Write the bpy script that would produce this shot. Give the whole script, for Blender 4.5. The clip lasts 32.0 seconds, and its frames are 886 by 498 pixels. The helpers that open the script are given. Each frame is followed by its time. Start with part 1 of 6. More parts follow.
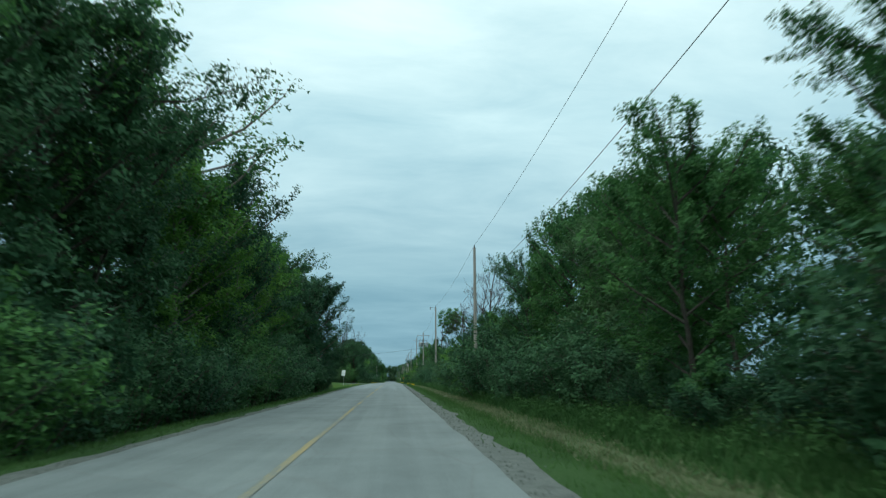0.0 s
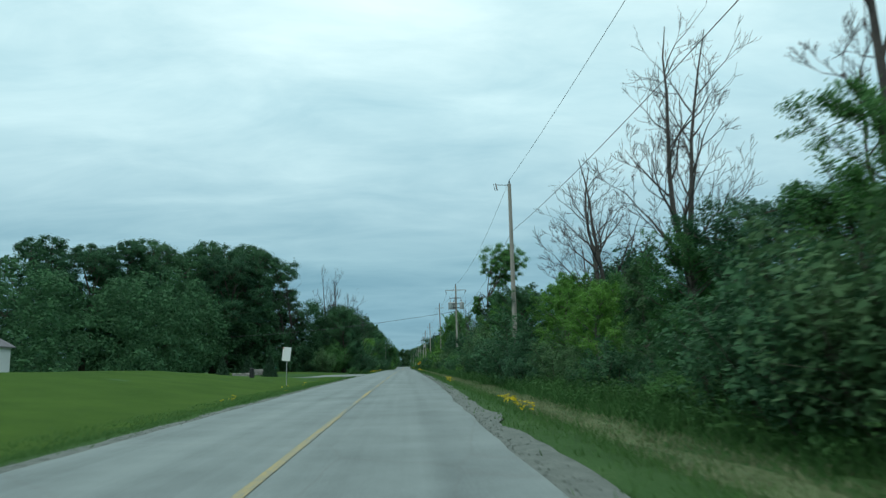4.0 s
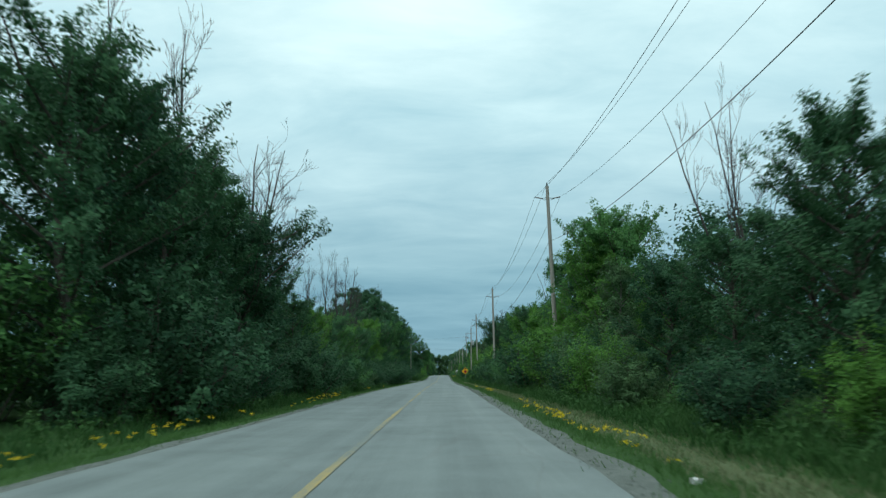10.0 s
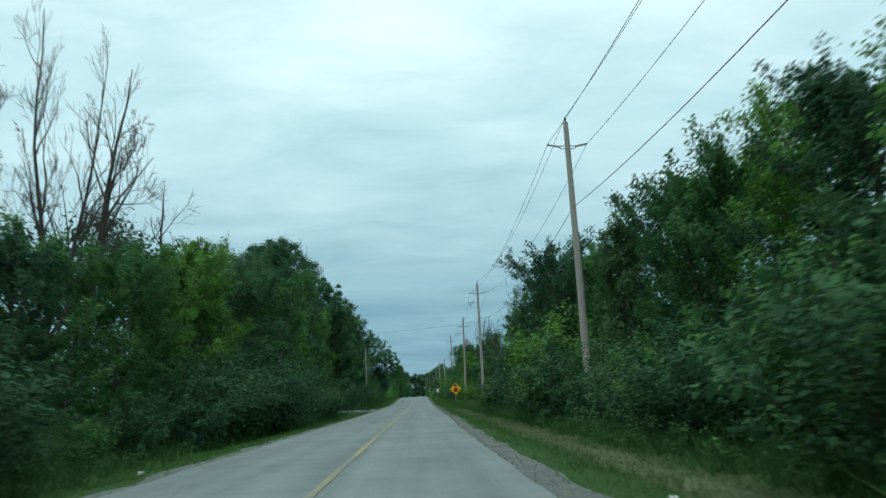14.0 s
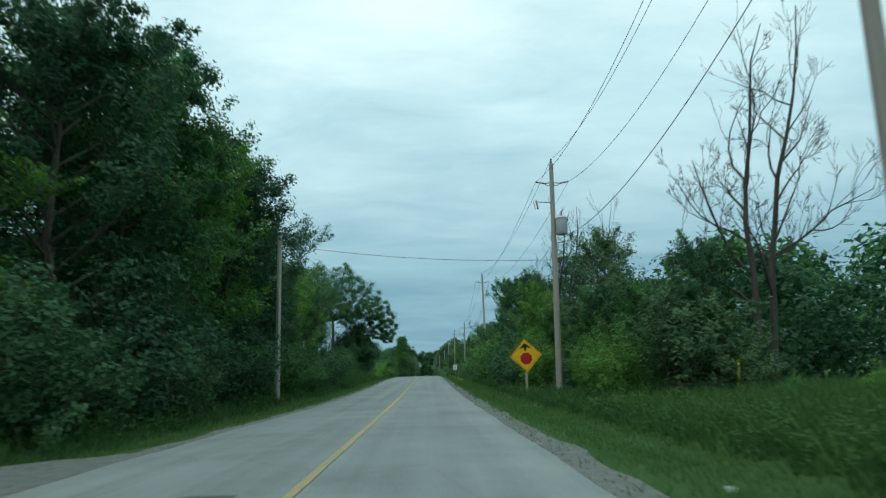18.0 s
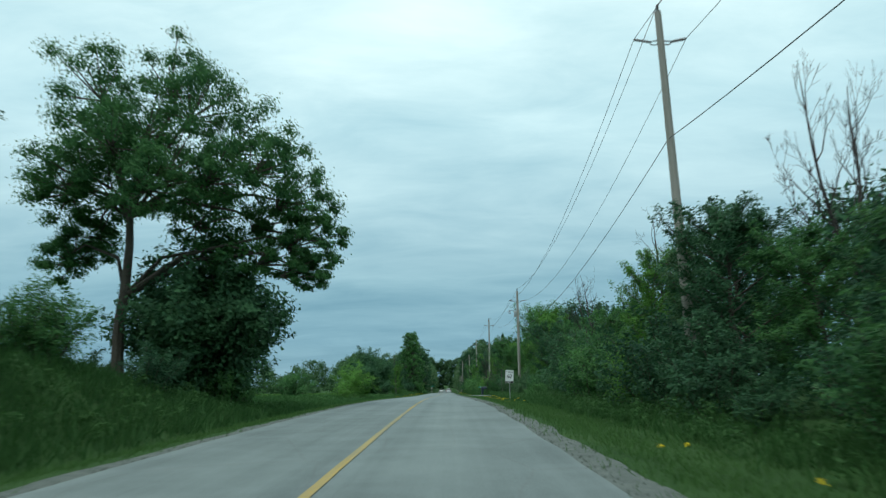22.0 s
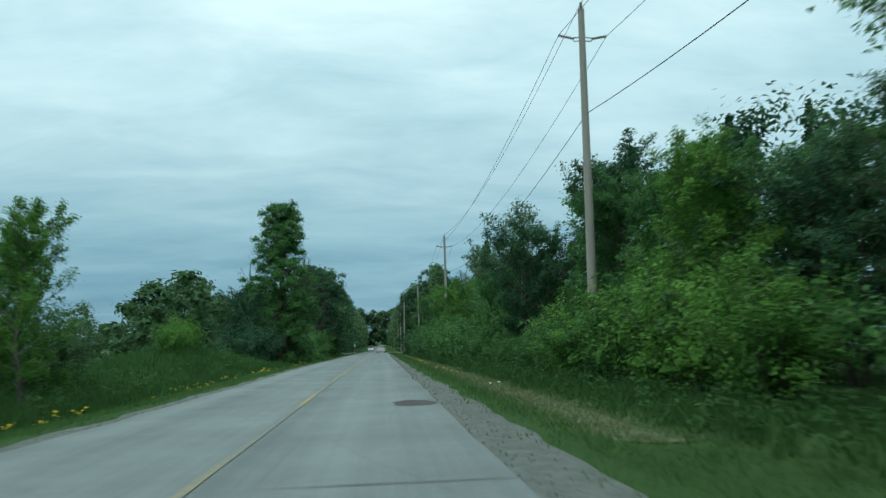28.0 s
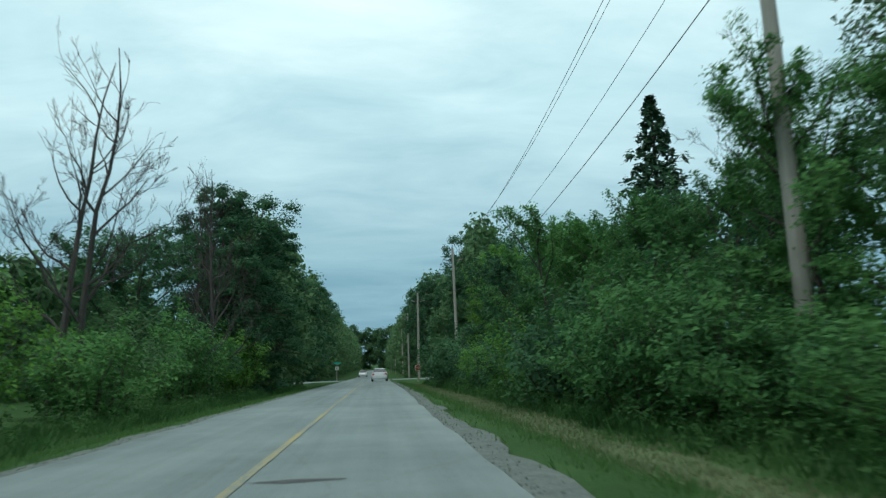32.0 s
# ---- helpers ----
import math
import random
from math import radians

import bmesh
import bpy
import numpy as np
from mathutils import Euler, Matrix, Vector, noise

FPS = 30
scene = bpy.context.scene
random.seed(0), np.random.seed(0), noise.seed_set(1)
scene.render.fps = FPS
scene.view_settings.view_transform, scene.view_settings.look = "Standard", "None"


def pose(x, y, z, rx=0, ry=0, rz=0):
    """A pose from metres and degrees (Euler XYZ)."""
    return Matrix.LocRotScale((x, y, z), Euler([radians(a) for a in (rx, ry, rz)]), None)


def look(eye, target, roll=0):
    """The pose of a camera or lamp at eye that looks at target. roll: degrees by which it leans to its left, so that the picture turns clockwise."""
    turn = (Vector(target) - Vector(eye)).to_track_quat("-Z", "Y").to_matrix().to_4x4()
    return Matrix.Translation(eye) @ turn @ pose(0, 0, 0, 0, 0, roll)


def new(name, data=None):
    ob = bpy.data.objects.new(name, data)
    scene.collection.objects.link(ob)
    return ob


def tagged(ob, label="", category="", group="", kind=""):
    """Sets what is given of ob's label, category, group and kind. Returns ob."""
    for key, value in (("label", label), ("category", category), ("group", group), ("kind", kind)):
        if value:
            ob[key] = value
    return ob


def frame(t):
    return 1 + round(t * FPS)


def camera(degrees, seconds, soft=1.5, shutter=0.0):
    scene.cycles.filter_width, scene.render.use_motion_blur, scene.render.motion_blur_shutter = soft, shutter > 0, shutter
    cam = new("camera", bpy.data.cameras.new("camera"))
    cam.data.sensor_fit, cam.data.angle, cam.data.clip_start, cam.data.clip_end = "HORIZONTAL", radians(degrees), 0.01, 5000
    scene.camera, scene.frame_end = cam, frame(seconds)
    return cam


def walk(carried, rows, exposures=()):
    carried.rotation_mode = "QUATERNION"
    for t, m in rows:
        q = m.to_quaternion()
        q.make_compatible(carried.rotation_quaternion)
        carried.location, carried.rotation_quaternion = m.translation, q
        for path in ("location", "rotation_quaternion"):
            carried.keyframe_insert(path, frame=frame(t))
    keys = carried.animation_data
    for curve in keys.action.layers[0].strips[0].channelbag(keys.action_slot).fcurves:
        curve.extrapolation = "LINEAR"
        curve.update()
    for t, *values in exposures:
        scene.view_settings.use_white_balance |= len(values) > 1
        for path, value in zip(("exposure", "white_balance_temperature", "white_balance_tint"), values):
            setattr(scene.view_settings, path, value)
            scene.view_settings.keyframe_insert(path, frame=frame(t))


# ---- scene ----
cam = camera(65.55, 32.0, soft=1.3, shutter=0.22)
PATH = [
    (0.0, pose(1.370, 0.000, 0.747, 100.81, 0.34, -4.09)),
    (0.5, pose(1.312, 9.205, 0.797, 101.21, 0.89, -4.11)),
    (1.0, pose(1.271, 18.413, 0.848, 101.60, 1.02, -3.89)),
    (1.5, pose(1.265, 27.636, 0.896, 101.36, 1.92, -3.50)),
    (2.0, pose(1.292, 36.854, 0.947, 101.30, 2.05, -2.94)),
    (2.5, pose(1.344, 46.040, 1.004, 101.44, 1.75, -2.25)),
    (3.0, pose(1.389, 55.202, 1.057, 101.00, 1.44, -2.24)),
    (3.5, pose(1.417, 64.338, 1.106, 100.24, 1.34, -2.59)),
    (4.0, pose(1.419, 73.445, 1.150, 99.48, 1.47, -3.00)),
    (4.5, pose(1.388, 82.521, 1.191, 99.17, 1.81, -3.24)),
    (5.0, pose(1.313, 91.562, 1.226, 99.99, 2.06, -3.04)),
    (5.5, pose(1.237, 100.570, 1.247, 101.73, 1.44, -3.07)),
    (6.0, pose(1.169, 109.575, 1.260, 101.85, 1.84, -2.77)),
    (6.5, pose(1.126, 118.539, 1.272, 102.12, -0.03, -2.15)),
    (7.0, pose(1.119, 127.431, 1.279, 102.12, -0.27, -1.41)),
    (7.5, pose(1.169, 136.210, 1.278, 102.30, 0.38, -0.98)),
    (8.0, pose(1.239, 144.858, 1.271, 102.05, 0.90, -0.64)),
    (8.5, pose(1.296, 153.430, 1.262, 101.73, 0.84, -0.48)),
    (9.0, pose(1.325, 161.985, 1.250, 101.44, 0.80, -0.08)),
    (9.5, pose(1.320, 170.549, 1.233, 100.61, 0.51, 0.06)),
    (10.0, pose(1.310, 179.109, 1.217, 100.18, 0.78, 0.03)),
    (10.5, pose(1.320, 187.650, 1.209, 99.89, 0.17, -1.08)),
    (11.0, pose(1.332, 196.174, 1.212, 100.51, 0.04, -2.25)),
    (11.5, pose(1.342, 204.675, 1.217, 101.34, 2.40, -1.74)),
    (12.0, pose(1.333, 213.176, 1.216, 101.28, 1.52, -2.16)),
    (12.5, pose(1.325, 221.716, 1.197, 101.24, 1.18, -2.65)),
    (13.0, pose(1.325, 230.299, 1.165, 102.17, 1.19, -2.79)),
    (13.5, pose(1.336, 238.935, 1.121, 102.13, 2.38, -2.40)),
    (14.0, pose(1.354, 247.605, 1.070, 101.77, 2.60, -1.87)),
    (14.5, pose(1.383, 256.284, 1.013, 100.67, 2.18, -1.42)),
    (15.0, pose(1.396, 264.984, 0.955, 100.12, 1.61, -1.39)),
    (15.5, pose(1.396, 273.696, 0.896, 99.79, 1.27, -1.49)),
    (16.0, pose(1.384, 282.407, 0.839, 99.51, 1.09, -1.52)),
    (16.5, pose(1.362, 291.107, 0.784, 99.29, 1.02, -1.40)),
    (17.0, pose(1.333, 299.785, 0.733, 99.37, 1.33, -1.12)),
    (17.5, pose(1.313, 308.455, 0.692, 99.47, 0.58, -1.34)),
    (18.0, pose(1.318, 317.195, 0.664, 100.22, 1.40, -1.25)),
    (18.5, pose(1.344, 326.003, 0.644, 99.98, 0.57, -1.54)),
    (19.0, pose(1.377, 334.930, 0.635, 99.99, 1.95, -0.99)),
    (19.5, pose(1.381, 343.893, 0.645, 100.35, 2.75, -0.22)),
    (20.0, pose(1.360, 352.878, 0.695, 100.39, 1.89, -0.65)),
    (20.5, pose(1.324, 361.856, 0.776, 100.49, 0.57, -0.78)),
    (21.0, pose(1.295, 370.794, 0.881, 100.73, 1.01, 0.28)),
    (21.5, pose(1.302, 379.659, 1.000, 100.81, 0.23, -0.07)),
    (22.0, pose(1.335, 388.473, 1.118, 101.06, 1.03, 0.36)),
    (22.5, pose(1.365, 397.286, 1.224, 101.05, 1.29, -0.32)),
    (23.0, pose(1.366, 406.027, 1.311, 101.26, 2.56, -1.24)),
    (23.5, pose(1.332, 414.750, 1.348, 101.95, 2.17, -1.10)),
    (24.0, pose(1.301, 423.442, 1.335, 101.74, 1.89, -1.01)),
    (24.5, pose(1.311, 432.096, 1.261, 101.03, 0.69, -0.99)),
    (25.0, pose(1.355, 440.742, 1.156, 100.42, 0.77, -1.59)),
    (25.5, pose(1.418, 449.378, 1.039, 99.84, 1.08, -2.48)),
    (26.0, pose(1.484, 458.002, 0.921, 99.14, 1.33, -3.40)),
    (26.5, pose(1.540, 466.615, 0.808, 98.34, 1.57, -4.15)),
    (27.0, pose(1.569, 475.215, 0.706, 97.69, 1.79, -4.48)),
    (27.5, pose(1.579, 483.824, 0.614, 97.56, 2.40, -4.79)),
    (28.0, pose(1.563, 492.455, 0.526, 97.40, 1.56, -5.17)),
    (28.5, pose(1.533, 501.048, 0.441, 97.32, 0.53, -5.59)),
    (29.0, pose(1.485, 509.587, 0.359, 97.92, 0.25, -5.64)),
    (29.5, pose(1.424, 518.066, 0.276, 99.00, 0.88, -5.14)),
    (30.0, pose(1.379, 526.500, 0.191, 98.85, -0.02, -5.09)),
    (30.5, pose(1.362, 534.819, 0.110, 98.98, 1.08, -4.85)),
    (31.0, pose(1.356, 542.932, 0.030, 98.96, 1.61, -4.45)),
    (31.5, pose(1.369, 550.845, -0.050, 98.96, 1.67, -4.78)),
    (32.0, pose(1.395, 558.668, -0.132, 99.28, 1.92, -5.47)),
]
walk(cam, PATH)

# ---- sky and light ----
world = bpy.data.worlds.new("overcast_sky")
scene.world = world
world.use_nodes = True


def node(tree, kind, loc=None, **values):
    n = tree.nodes.new(kind)
    for key, value in values.items():
        if key in n.inputs:
            n.inputs[key].default_value = value
    return n


def make_sky():
    nt = world.node_tree
    L = nt.links.new
    back = nt.nodes["Background"]
    coord = nt.nodes.new("ShaderNodeTexCoord")
    sep = nt.nodes.new("ShaderNodeSeparateXYZ")
    L(coord.outputs["Generated"], sep.inputs[0])
    sky = nt.nodes.new("ShaderNodeTexSky")
    sky.sky_type, sky.sun_disc = "NISHITA", False
    sky.sun_elevation, sky.sun_rotation = radians(63), radians(223)
    # flat cloud sheet: project the direction on a plane above
    zc = nt.nodes.new("ShaderNodeMath"); zc.operation = "MAXIMUM"; zc.inputs[1].default_value = 0.0
    L(sep.outputs["Z"], zc.inputs[0])
    za = nt.nodes.new("ShaderNodeMath"); za.operation = "ADD"; za.inputs[1].default_value = 0.20
    L(zc.outputs[0], za.inputs[0])
    dx = nt.nodes.new("ShaderNodeMath"); dx.operation = "DIVIDE"
    dy = nt.nodes.new("ShaderNodeMath"); dy.operation = "DIVIDE"
    L(sep.outputs["X"], dx.inputs[0]); L(za.outputs[0], dx.inputs[1])
    L(sep.outputs["Y"], dy.inputs[0]); L(za.outputs[0], dy.inputs[1])
    comb = nt.nodes.new("ShaderNodeCombineXYZ")
    L(dx.outputs[0], comb.inputs[0]); L(dy.outputs[0], comb.inputs[1])
    stretch = nt.nodes.new("ShaderNodeMapping")
    stretch.inputs["Scale"].default_value = (0.55, 1.15, 1.0)
    stretch.inputs["Rotation"].default_value = (0, 0, radians(8))
    L(comb.outputs[0], stretch.inputs[0])
    big = node(nt, "ShaderNodeTexNoise", Scale=1.3, Detail=6.0, Roughness=0.52, Distortion=0.35)
    L(stretch.outputs[0], big.inputs["Vector"])
    fine = node(nt, "ShaderNodeTexNoise", Scale=3.6, Detail=6.0, Roughness=0.6, Distortion=0.5)
    L(stretch.outputs[0], fine.inputs["Vector"])
    both = nt.nodes.new("ShaderNodeMixRGB"); both.inputs[0].default_value = 0.40
    L(big.outputs["Fac"], both.inputs[1]); L(fine.outputs["Fac"], both.inputs[2])
    # brightness of the cloud sheet by height above the horizon
    ramp = nt.nodes.new("ShaderNodeValToRGB")
    e = ramp.color_ramp.elements
    e[0].position, e[0].color = 0.0, (0.21, 0.41, 0.49, 1)
    e[1].position, e[1].color = 1.0, (0.93, 1.10, 1.10, 1)
    for p, c in ((0.06, (0.20, 0.41, 0.50, 1)), (0.14, (0.27, 0.50, 0.57, 1)), (0.24, (0.44, 0.70, 0.75, 1)), (0.36, (0.58, 0.87, 0.90, 1)), (0.50, (0.76, 1.04, 1.03, 1))):
        el = e.new(p); el.color = c
    L(zc.outputs[0], ramp.inputs[0])
    patch = nt.nodes.new("ShaderNodeValToRGB")
    pe = patch.color_ramp.elements
    pe[0].position, pe[0].color = 0.36, (0.76, 0.83, 0.90, 1)
    pe[1].position, pe[1].color = 0.64, (1.30, 1.19, 1.19, 1)
    L(both.outputs[0], patch.inputs[0])
    mul = nt.nodes.new("ShaderNodeMixRGB"); mul.blend_type = "MULTIPLY"; mul.inputs[0].default_value = 1.0
    L(ramp.outputs[0], mul.inputs[1]); L(patch.outputs[0], mul.inputs[2])
    clear = nt.nodes.new("ShaderNodeMixRGB"); clear.blend_type = "MULTIPLY"; clear.inputs[0].default_value = 1.0
    clear.inputs[2].default_value = (0.10, 0.10, 0.10, 1)
    L(sky.outputs[0], clear.inputs[1])
    mix = nt.nodes.new("ShaderNodeMixRGB"); mix.inputs[0].default_value = 0.93
    L(clear.outputs[0], mix.inputs[1]); L(mul.outputs[0], mix.inputs[2])
    L(mix.outputs[0], back.inputs["Color"])
    back.inputs["Strength"].default_value = 1.0


make_sky()
sun_data = bpy.data.lights.new("sun", "SUN")
sun_data.energy, sun_data.angle, sun_data.color = 1.1, radians(35), (0.93, 1.0, 0.96)
sun = new("sun", sun_data)
sun.matrix_world = look((0, 0, 50), (17, 18, 0))


# ---- materials ----
def material(name, rough=0.8, spec=0.3):
    m = bpy.data.materials.new(name)
    m.use_nodes = True
    b = m.node_tree.nodes["Principled BSDF"]
    b.inputs["Roughness"].default_value = rough
    b.inputs["Specular IOR Level"].default_value = spec
    return m, m.node_tree, b


def ramp_node(nt, stops):
    r = nt.nodes.new("ShaderNodeValToRGB")
    e = r.color_ramp.elements
    e[0].position, e[0].color = stops[0][0], (*stops[0][1], 1)
    e[1].position, e[1].color = stops[-1][0], (*stops[-1][1], 1)
    for p, c in stops[1:-1]:
        el = e.new(p); el.color = (*c, 1)
    return r


def surface(name, dark, light, scale, rough=0.85, bump=0.4, scale2=None, metal=0.0, stretch=(1, 1, 1), spec=0.3):
    """Two-scale mottled surface in object space."""
    m, nt, b = material(name, rough, spec)
    L = nt.links.new
    co = nt.nodes.new("ShaderNodeTexCoord")
    mp = nt.nodes.new("ShaderNodeMapping"); mp.inputs["Scale"].default_value = stretch
    L(co.outputs["Object"], mp.inputs[0])
    n1 = node(nt, "ShaderNodeTexNoise", Scale=scale, Detail=6.0, Roughness=0.6)
    n2 = node(nt, "ShaderNodeTexNoise", Scale=scale2 or scale * 9, Detail=4.0, Roughness=0.65)
    L(mp.outputs[0], n1.inputs["Vector"]); L(mp.outputs[0], n2.inputs["Vector"])
    mx = nt.nodes.new("ShaderNodeMath"); mx.operation = "MULTIPLY_ADD"; mx.inputs[1].default_value = 0.5
    L(n1.outputs["Fac"], mx.inputs[0])
    h2 = nt.nodes.new("ShaderNodeMath"); h2.operation = "MULTIPLY"; h2.inputs[1].default_value = 0.5
    L(n2.outputs["Fac"], h2.inputs[0]); L(h2.outputs[0], mx.inputs[2])
    r = ramp_node(nt, ((0.34, dark), (0.66, light)))
    L(mx.outputs[0], r.inputs[0]); L(r.outputs[0], b.inputs["Base Color"])
    bp = nt.nodes.new("ShaderNodeBump"); bp.inputs["Strength"].default_value = bump; bp.inputs["Distance"].default_value = 0.02
    L(n2.outputs["Fac"], bp.inputs["Height"]); L(bp.outputs[0], b.inputs["Normal"])
    b.inputs["Metallic"].default_value = metal
    return m


def leaf_material(name, dark, light, glow=0.35):
    """Leaves: colour varies from plant to plant and from leaf to leaf; light passes through."""
    m, nt, b = material(name, 0.68, 0.12)
    L = nt.links.new
    ob = nt.nodes.new("ShaderNodeObjectInfo")
    geo = nt.nodes.new("ShaderNodeNewGeometry")
    co = nt.nodes.new("ShaderNodeTexCoord")
    tone = node(nt, "ShaderNodeTexNoise", Scale=0.9, Detail=3.0, Roughness=0.6)
    L(co.outputs["Object"], tone.inputs["Vector"])
    tn = nt.nodes.new("ShaderNodeMath"); tn.operation = "MULTIPLY_ADD"; tn.inputs[1].default_value = 1.3; tn.inputs[2].default_value = -0.42
    L(tone.outputs["Fac"], tn.inputs[0])
    pl = nt.nodes.new("ShaderNodeMath"); pl.operation = "MULTIPLY_ADD"; pl.inputs[1].default_value = 0.35
    L(ob.outputs["Random"], pl.inputs[0]); L(tn.outputs[0], pl.inputs[2])
    add = nt.nodes.new("ShaderNodeMath"); add.operation = "MULTIPLY_ADD"; add.inputs[1].default_value = 0.30
    L(geo.outputs["Random Per Island"], add.inputs[0]); L(pl.outputs[0], add.inputs[2])
    r = ramp_node(nt, ((0.1, dark), (0.9, light)))
    L(add.outputs[0], r.inputs[0]); L(r.outputs[0], b.inputs["Base Color"])
    tr = nt.nodes.new("ShaderNodeBsdfTranslucent")
    L(r.outputs[0], tr.inputs["Color"])
    mix = nt.nodes.new("ShaderNodeMixShader"); mix.inputs[0].default_value = glow
    out = nt.nodes["Material Output"]
    L(b.outputs[0], mix.inputs[1]); L(tr.outputs[0], mix.inputs[2]); L(mix.outputs[0], out.inputs["Surface"])
    return m


def road_material():
    m, nt, b = material("worn_asphalt", 0.8, 0.25)
    L = nt.links.new
    co = nt.nodes.new("ShaderNodeTexCoord")
    sep = nt.nodes.new("ShaderNodeSeparateXYZ"); L(co.outputs["Object"], sep.inputs[0])
    grain = node(nt, "ShaderNodeTexNoise", Scale=38.0, Detail=3.0, Roughness=0.7)
    L(co.outputs["Object"], grain.inputs["Vector"])
    mp = nt.nodes.new("ShaderNodeMapping"); mp.inputs["Scale"].default_value = (1.5, 0.022, 1)
    L(co.outputs["Object"], mp.inputs[0])
    streak = node(nt, "ShaderNodeTexNoise", Scale=1.0, Detail=5.0, Roughness=0.6)
    L(mp.outputs[0], streak.inputs["Vector"])
    blot = node(nt, "ShaderNodeTexNoise", Scale=0.45, Detail=5.0, Roughness=0.65)
    L(co.outputs["Object"], blot.inputs["Vector"])
    s1 = nt.nodes.new("ShaderNodeMath"); s1.operation = "ADD"
    L(streak.outputs["Fac"], s1.inputs[0]); L(blot.outputs["Fac"], s1.inputs[1])
    s2 = nt.nodes.new("ShaderNodeMath"); s2.operation = "MULTIPLY_ADD"; s2.inputs[1].default_value = 0.7
    L(grain.outputs["Fac"], s2.inputs[0]); L(s1.outputs[0], s2.inputs[2])
    r = ramp_node(nt, ((0.36, (0.112, 0.140, 0.138)), (0.50, (0.168, 0.206, 0.201)), (0.66, (0.228, 0.276, 0.266))))
    sc = nt.nodes.new("ShaderNodeMath"); sc.operation = "MULTIPLY"; sc.inputs[1].default_value = 0.37
    L(s2.outputs[0], sc.inputs[0]); L(sc.outputs[0], r.inputs[0])
    # fine cracks
    mp2 = nt.nodes.new("ShaderNodeMapping"); mp2.inputs["Scale"].default_value = (0.45, 0.16, 1)
    L(co.outputs["Object"], mp2.inputs[0])
    wob = nt.nodes.new("ShaderNodeMixRGB"); wob.blend_type = "ADD"; wob.inputs[0].default_value = 0.10
    L(mp2.outputs[0], wob.inputs[1]); L(blot.outputs["Color"], wob.inputs[2])
    vor = nt.nodes.new("ShaderNodeTexVoronoi"); vor.feature = "DISTANCE_TO_EDGE"; vor.inputs["Scale"].default_value = 1.0
    L(wob.outputs[0], vor.inputs["Vector"])
    cr = ramp_node(nt, ((0.0, (0.7, 0.55, 0.55)), (0.012, (1, 1, 1))))
    L(vor.outputs["Distance"], cr.inputs[0])
    mulc = nt.nodes.new("ShaderNodeMixRGB"); mulc.blend_type = "MULTIPLY"; mulc.inputs[0].default_value = 0.18
    L(r.outputs[0], mulc.inputs[1]); L(cr.outputs[0], mulc.inputs[2])
    L(mulc.outputs[0], b.inputs["Base Color"])
    bp = nt.nodes.new("ShaderNodeBump"); bp.inputs["Strength"].default_value = 0.35; bp.inputs["Distance"].default_value = 0.01
    L(grain.outputs["Fac"], bp.inputs["Height"]); L(bp.outputs[0], b.inputs["Normal"])
    return m


def ground_material():
    m, nt, b = material("grass_ground", 0.95, 0.04)
    L = nt.links.new
    co = nt.nodes.new("ShaderNodeTexCoord")
    n1 = node(nt, "ShaderNodeTexNoise", Scale=0.25, Detail=6.0, Roughness=0.6)
    n2 = node(nt, "ShaderNodeTexNoise", Scale=14.0, Detail=4.0, Roughness=0.7)
    L(co.outputs["Object"], n1.inputs["Vector"]); L(co.outputs["Object"], n2.inputs["Vector"])
    mx = nt.nodes.new("ShaderNodeMath"); mx.operation = "MULTIPLY_ADD"; mx.inputs[1].default_value = 0.55
    L(n1.outputs["Fac"], mx.inputs[0])
    hf = nt.nodes.new("ShaderNodeMath"); hf.operation = "MULTIPLY"; hf.inputs[1].default_value = 0.45
    L(n2.outputs["Fac"], hf.inputs[0]); L(hf.outputs[0], mx.inputs[2])
    r = ramp_node(nt, ((0.32, (0.028, 0.062, 0.022)), (0.52, (0.046, 0.100, 0.034)), (0.70, (0.082, 0.134, 0.054))))
    L(mx.outputs[0], r.inputs[0]); L(r.outputs[0], b.inputs["Base Color"])
    bp = nt.nodes.new("ShaderNodeBump"); bp.inputs["Strength"].default_value = 0.8; bp.inputs["Distance"].default_value = 0.06
    L(n2.outputs["Fac"], bp.inputs["Height"]); L(bp.outputs[0], b.inputs["Normal"])
    return m


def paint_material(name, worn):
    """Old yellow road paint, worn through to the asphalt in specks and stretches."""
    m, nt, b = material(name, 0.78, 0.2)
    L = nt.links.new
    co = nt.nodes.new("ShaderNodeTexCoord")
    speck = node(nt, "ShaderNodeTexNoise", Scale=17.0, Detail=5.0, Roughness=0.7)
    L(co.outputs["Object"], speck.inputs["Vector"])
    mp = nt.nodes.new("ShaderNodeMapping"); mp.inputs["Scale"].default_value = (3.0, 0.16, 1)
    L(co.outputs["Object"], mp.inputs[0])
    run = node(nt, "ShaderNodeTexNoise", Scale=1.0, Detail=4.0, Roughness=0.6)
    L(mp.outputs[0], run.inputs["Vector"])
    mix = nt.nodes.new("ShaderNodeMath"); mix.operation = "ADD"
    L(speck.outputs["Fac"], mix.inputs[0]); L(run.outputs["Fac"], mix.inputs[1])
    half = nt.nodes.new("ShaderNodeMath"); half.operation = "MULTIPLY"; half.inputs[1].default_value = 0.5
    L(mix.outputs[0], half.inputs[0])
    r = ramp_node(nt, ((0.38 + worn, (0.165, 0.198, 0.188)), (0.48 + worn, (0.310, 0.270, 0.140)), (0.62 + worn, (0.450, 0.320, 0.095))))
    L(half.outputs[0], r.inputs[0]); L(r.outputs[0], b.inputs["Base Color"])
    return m


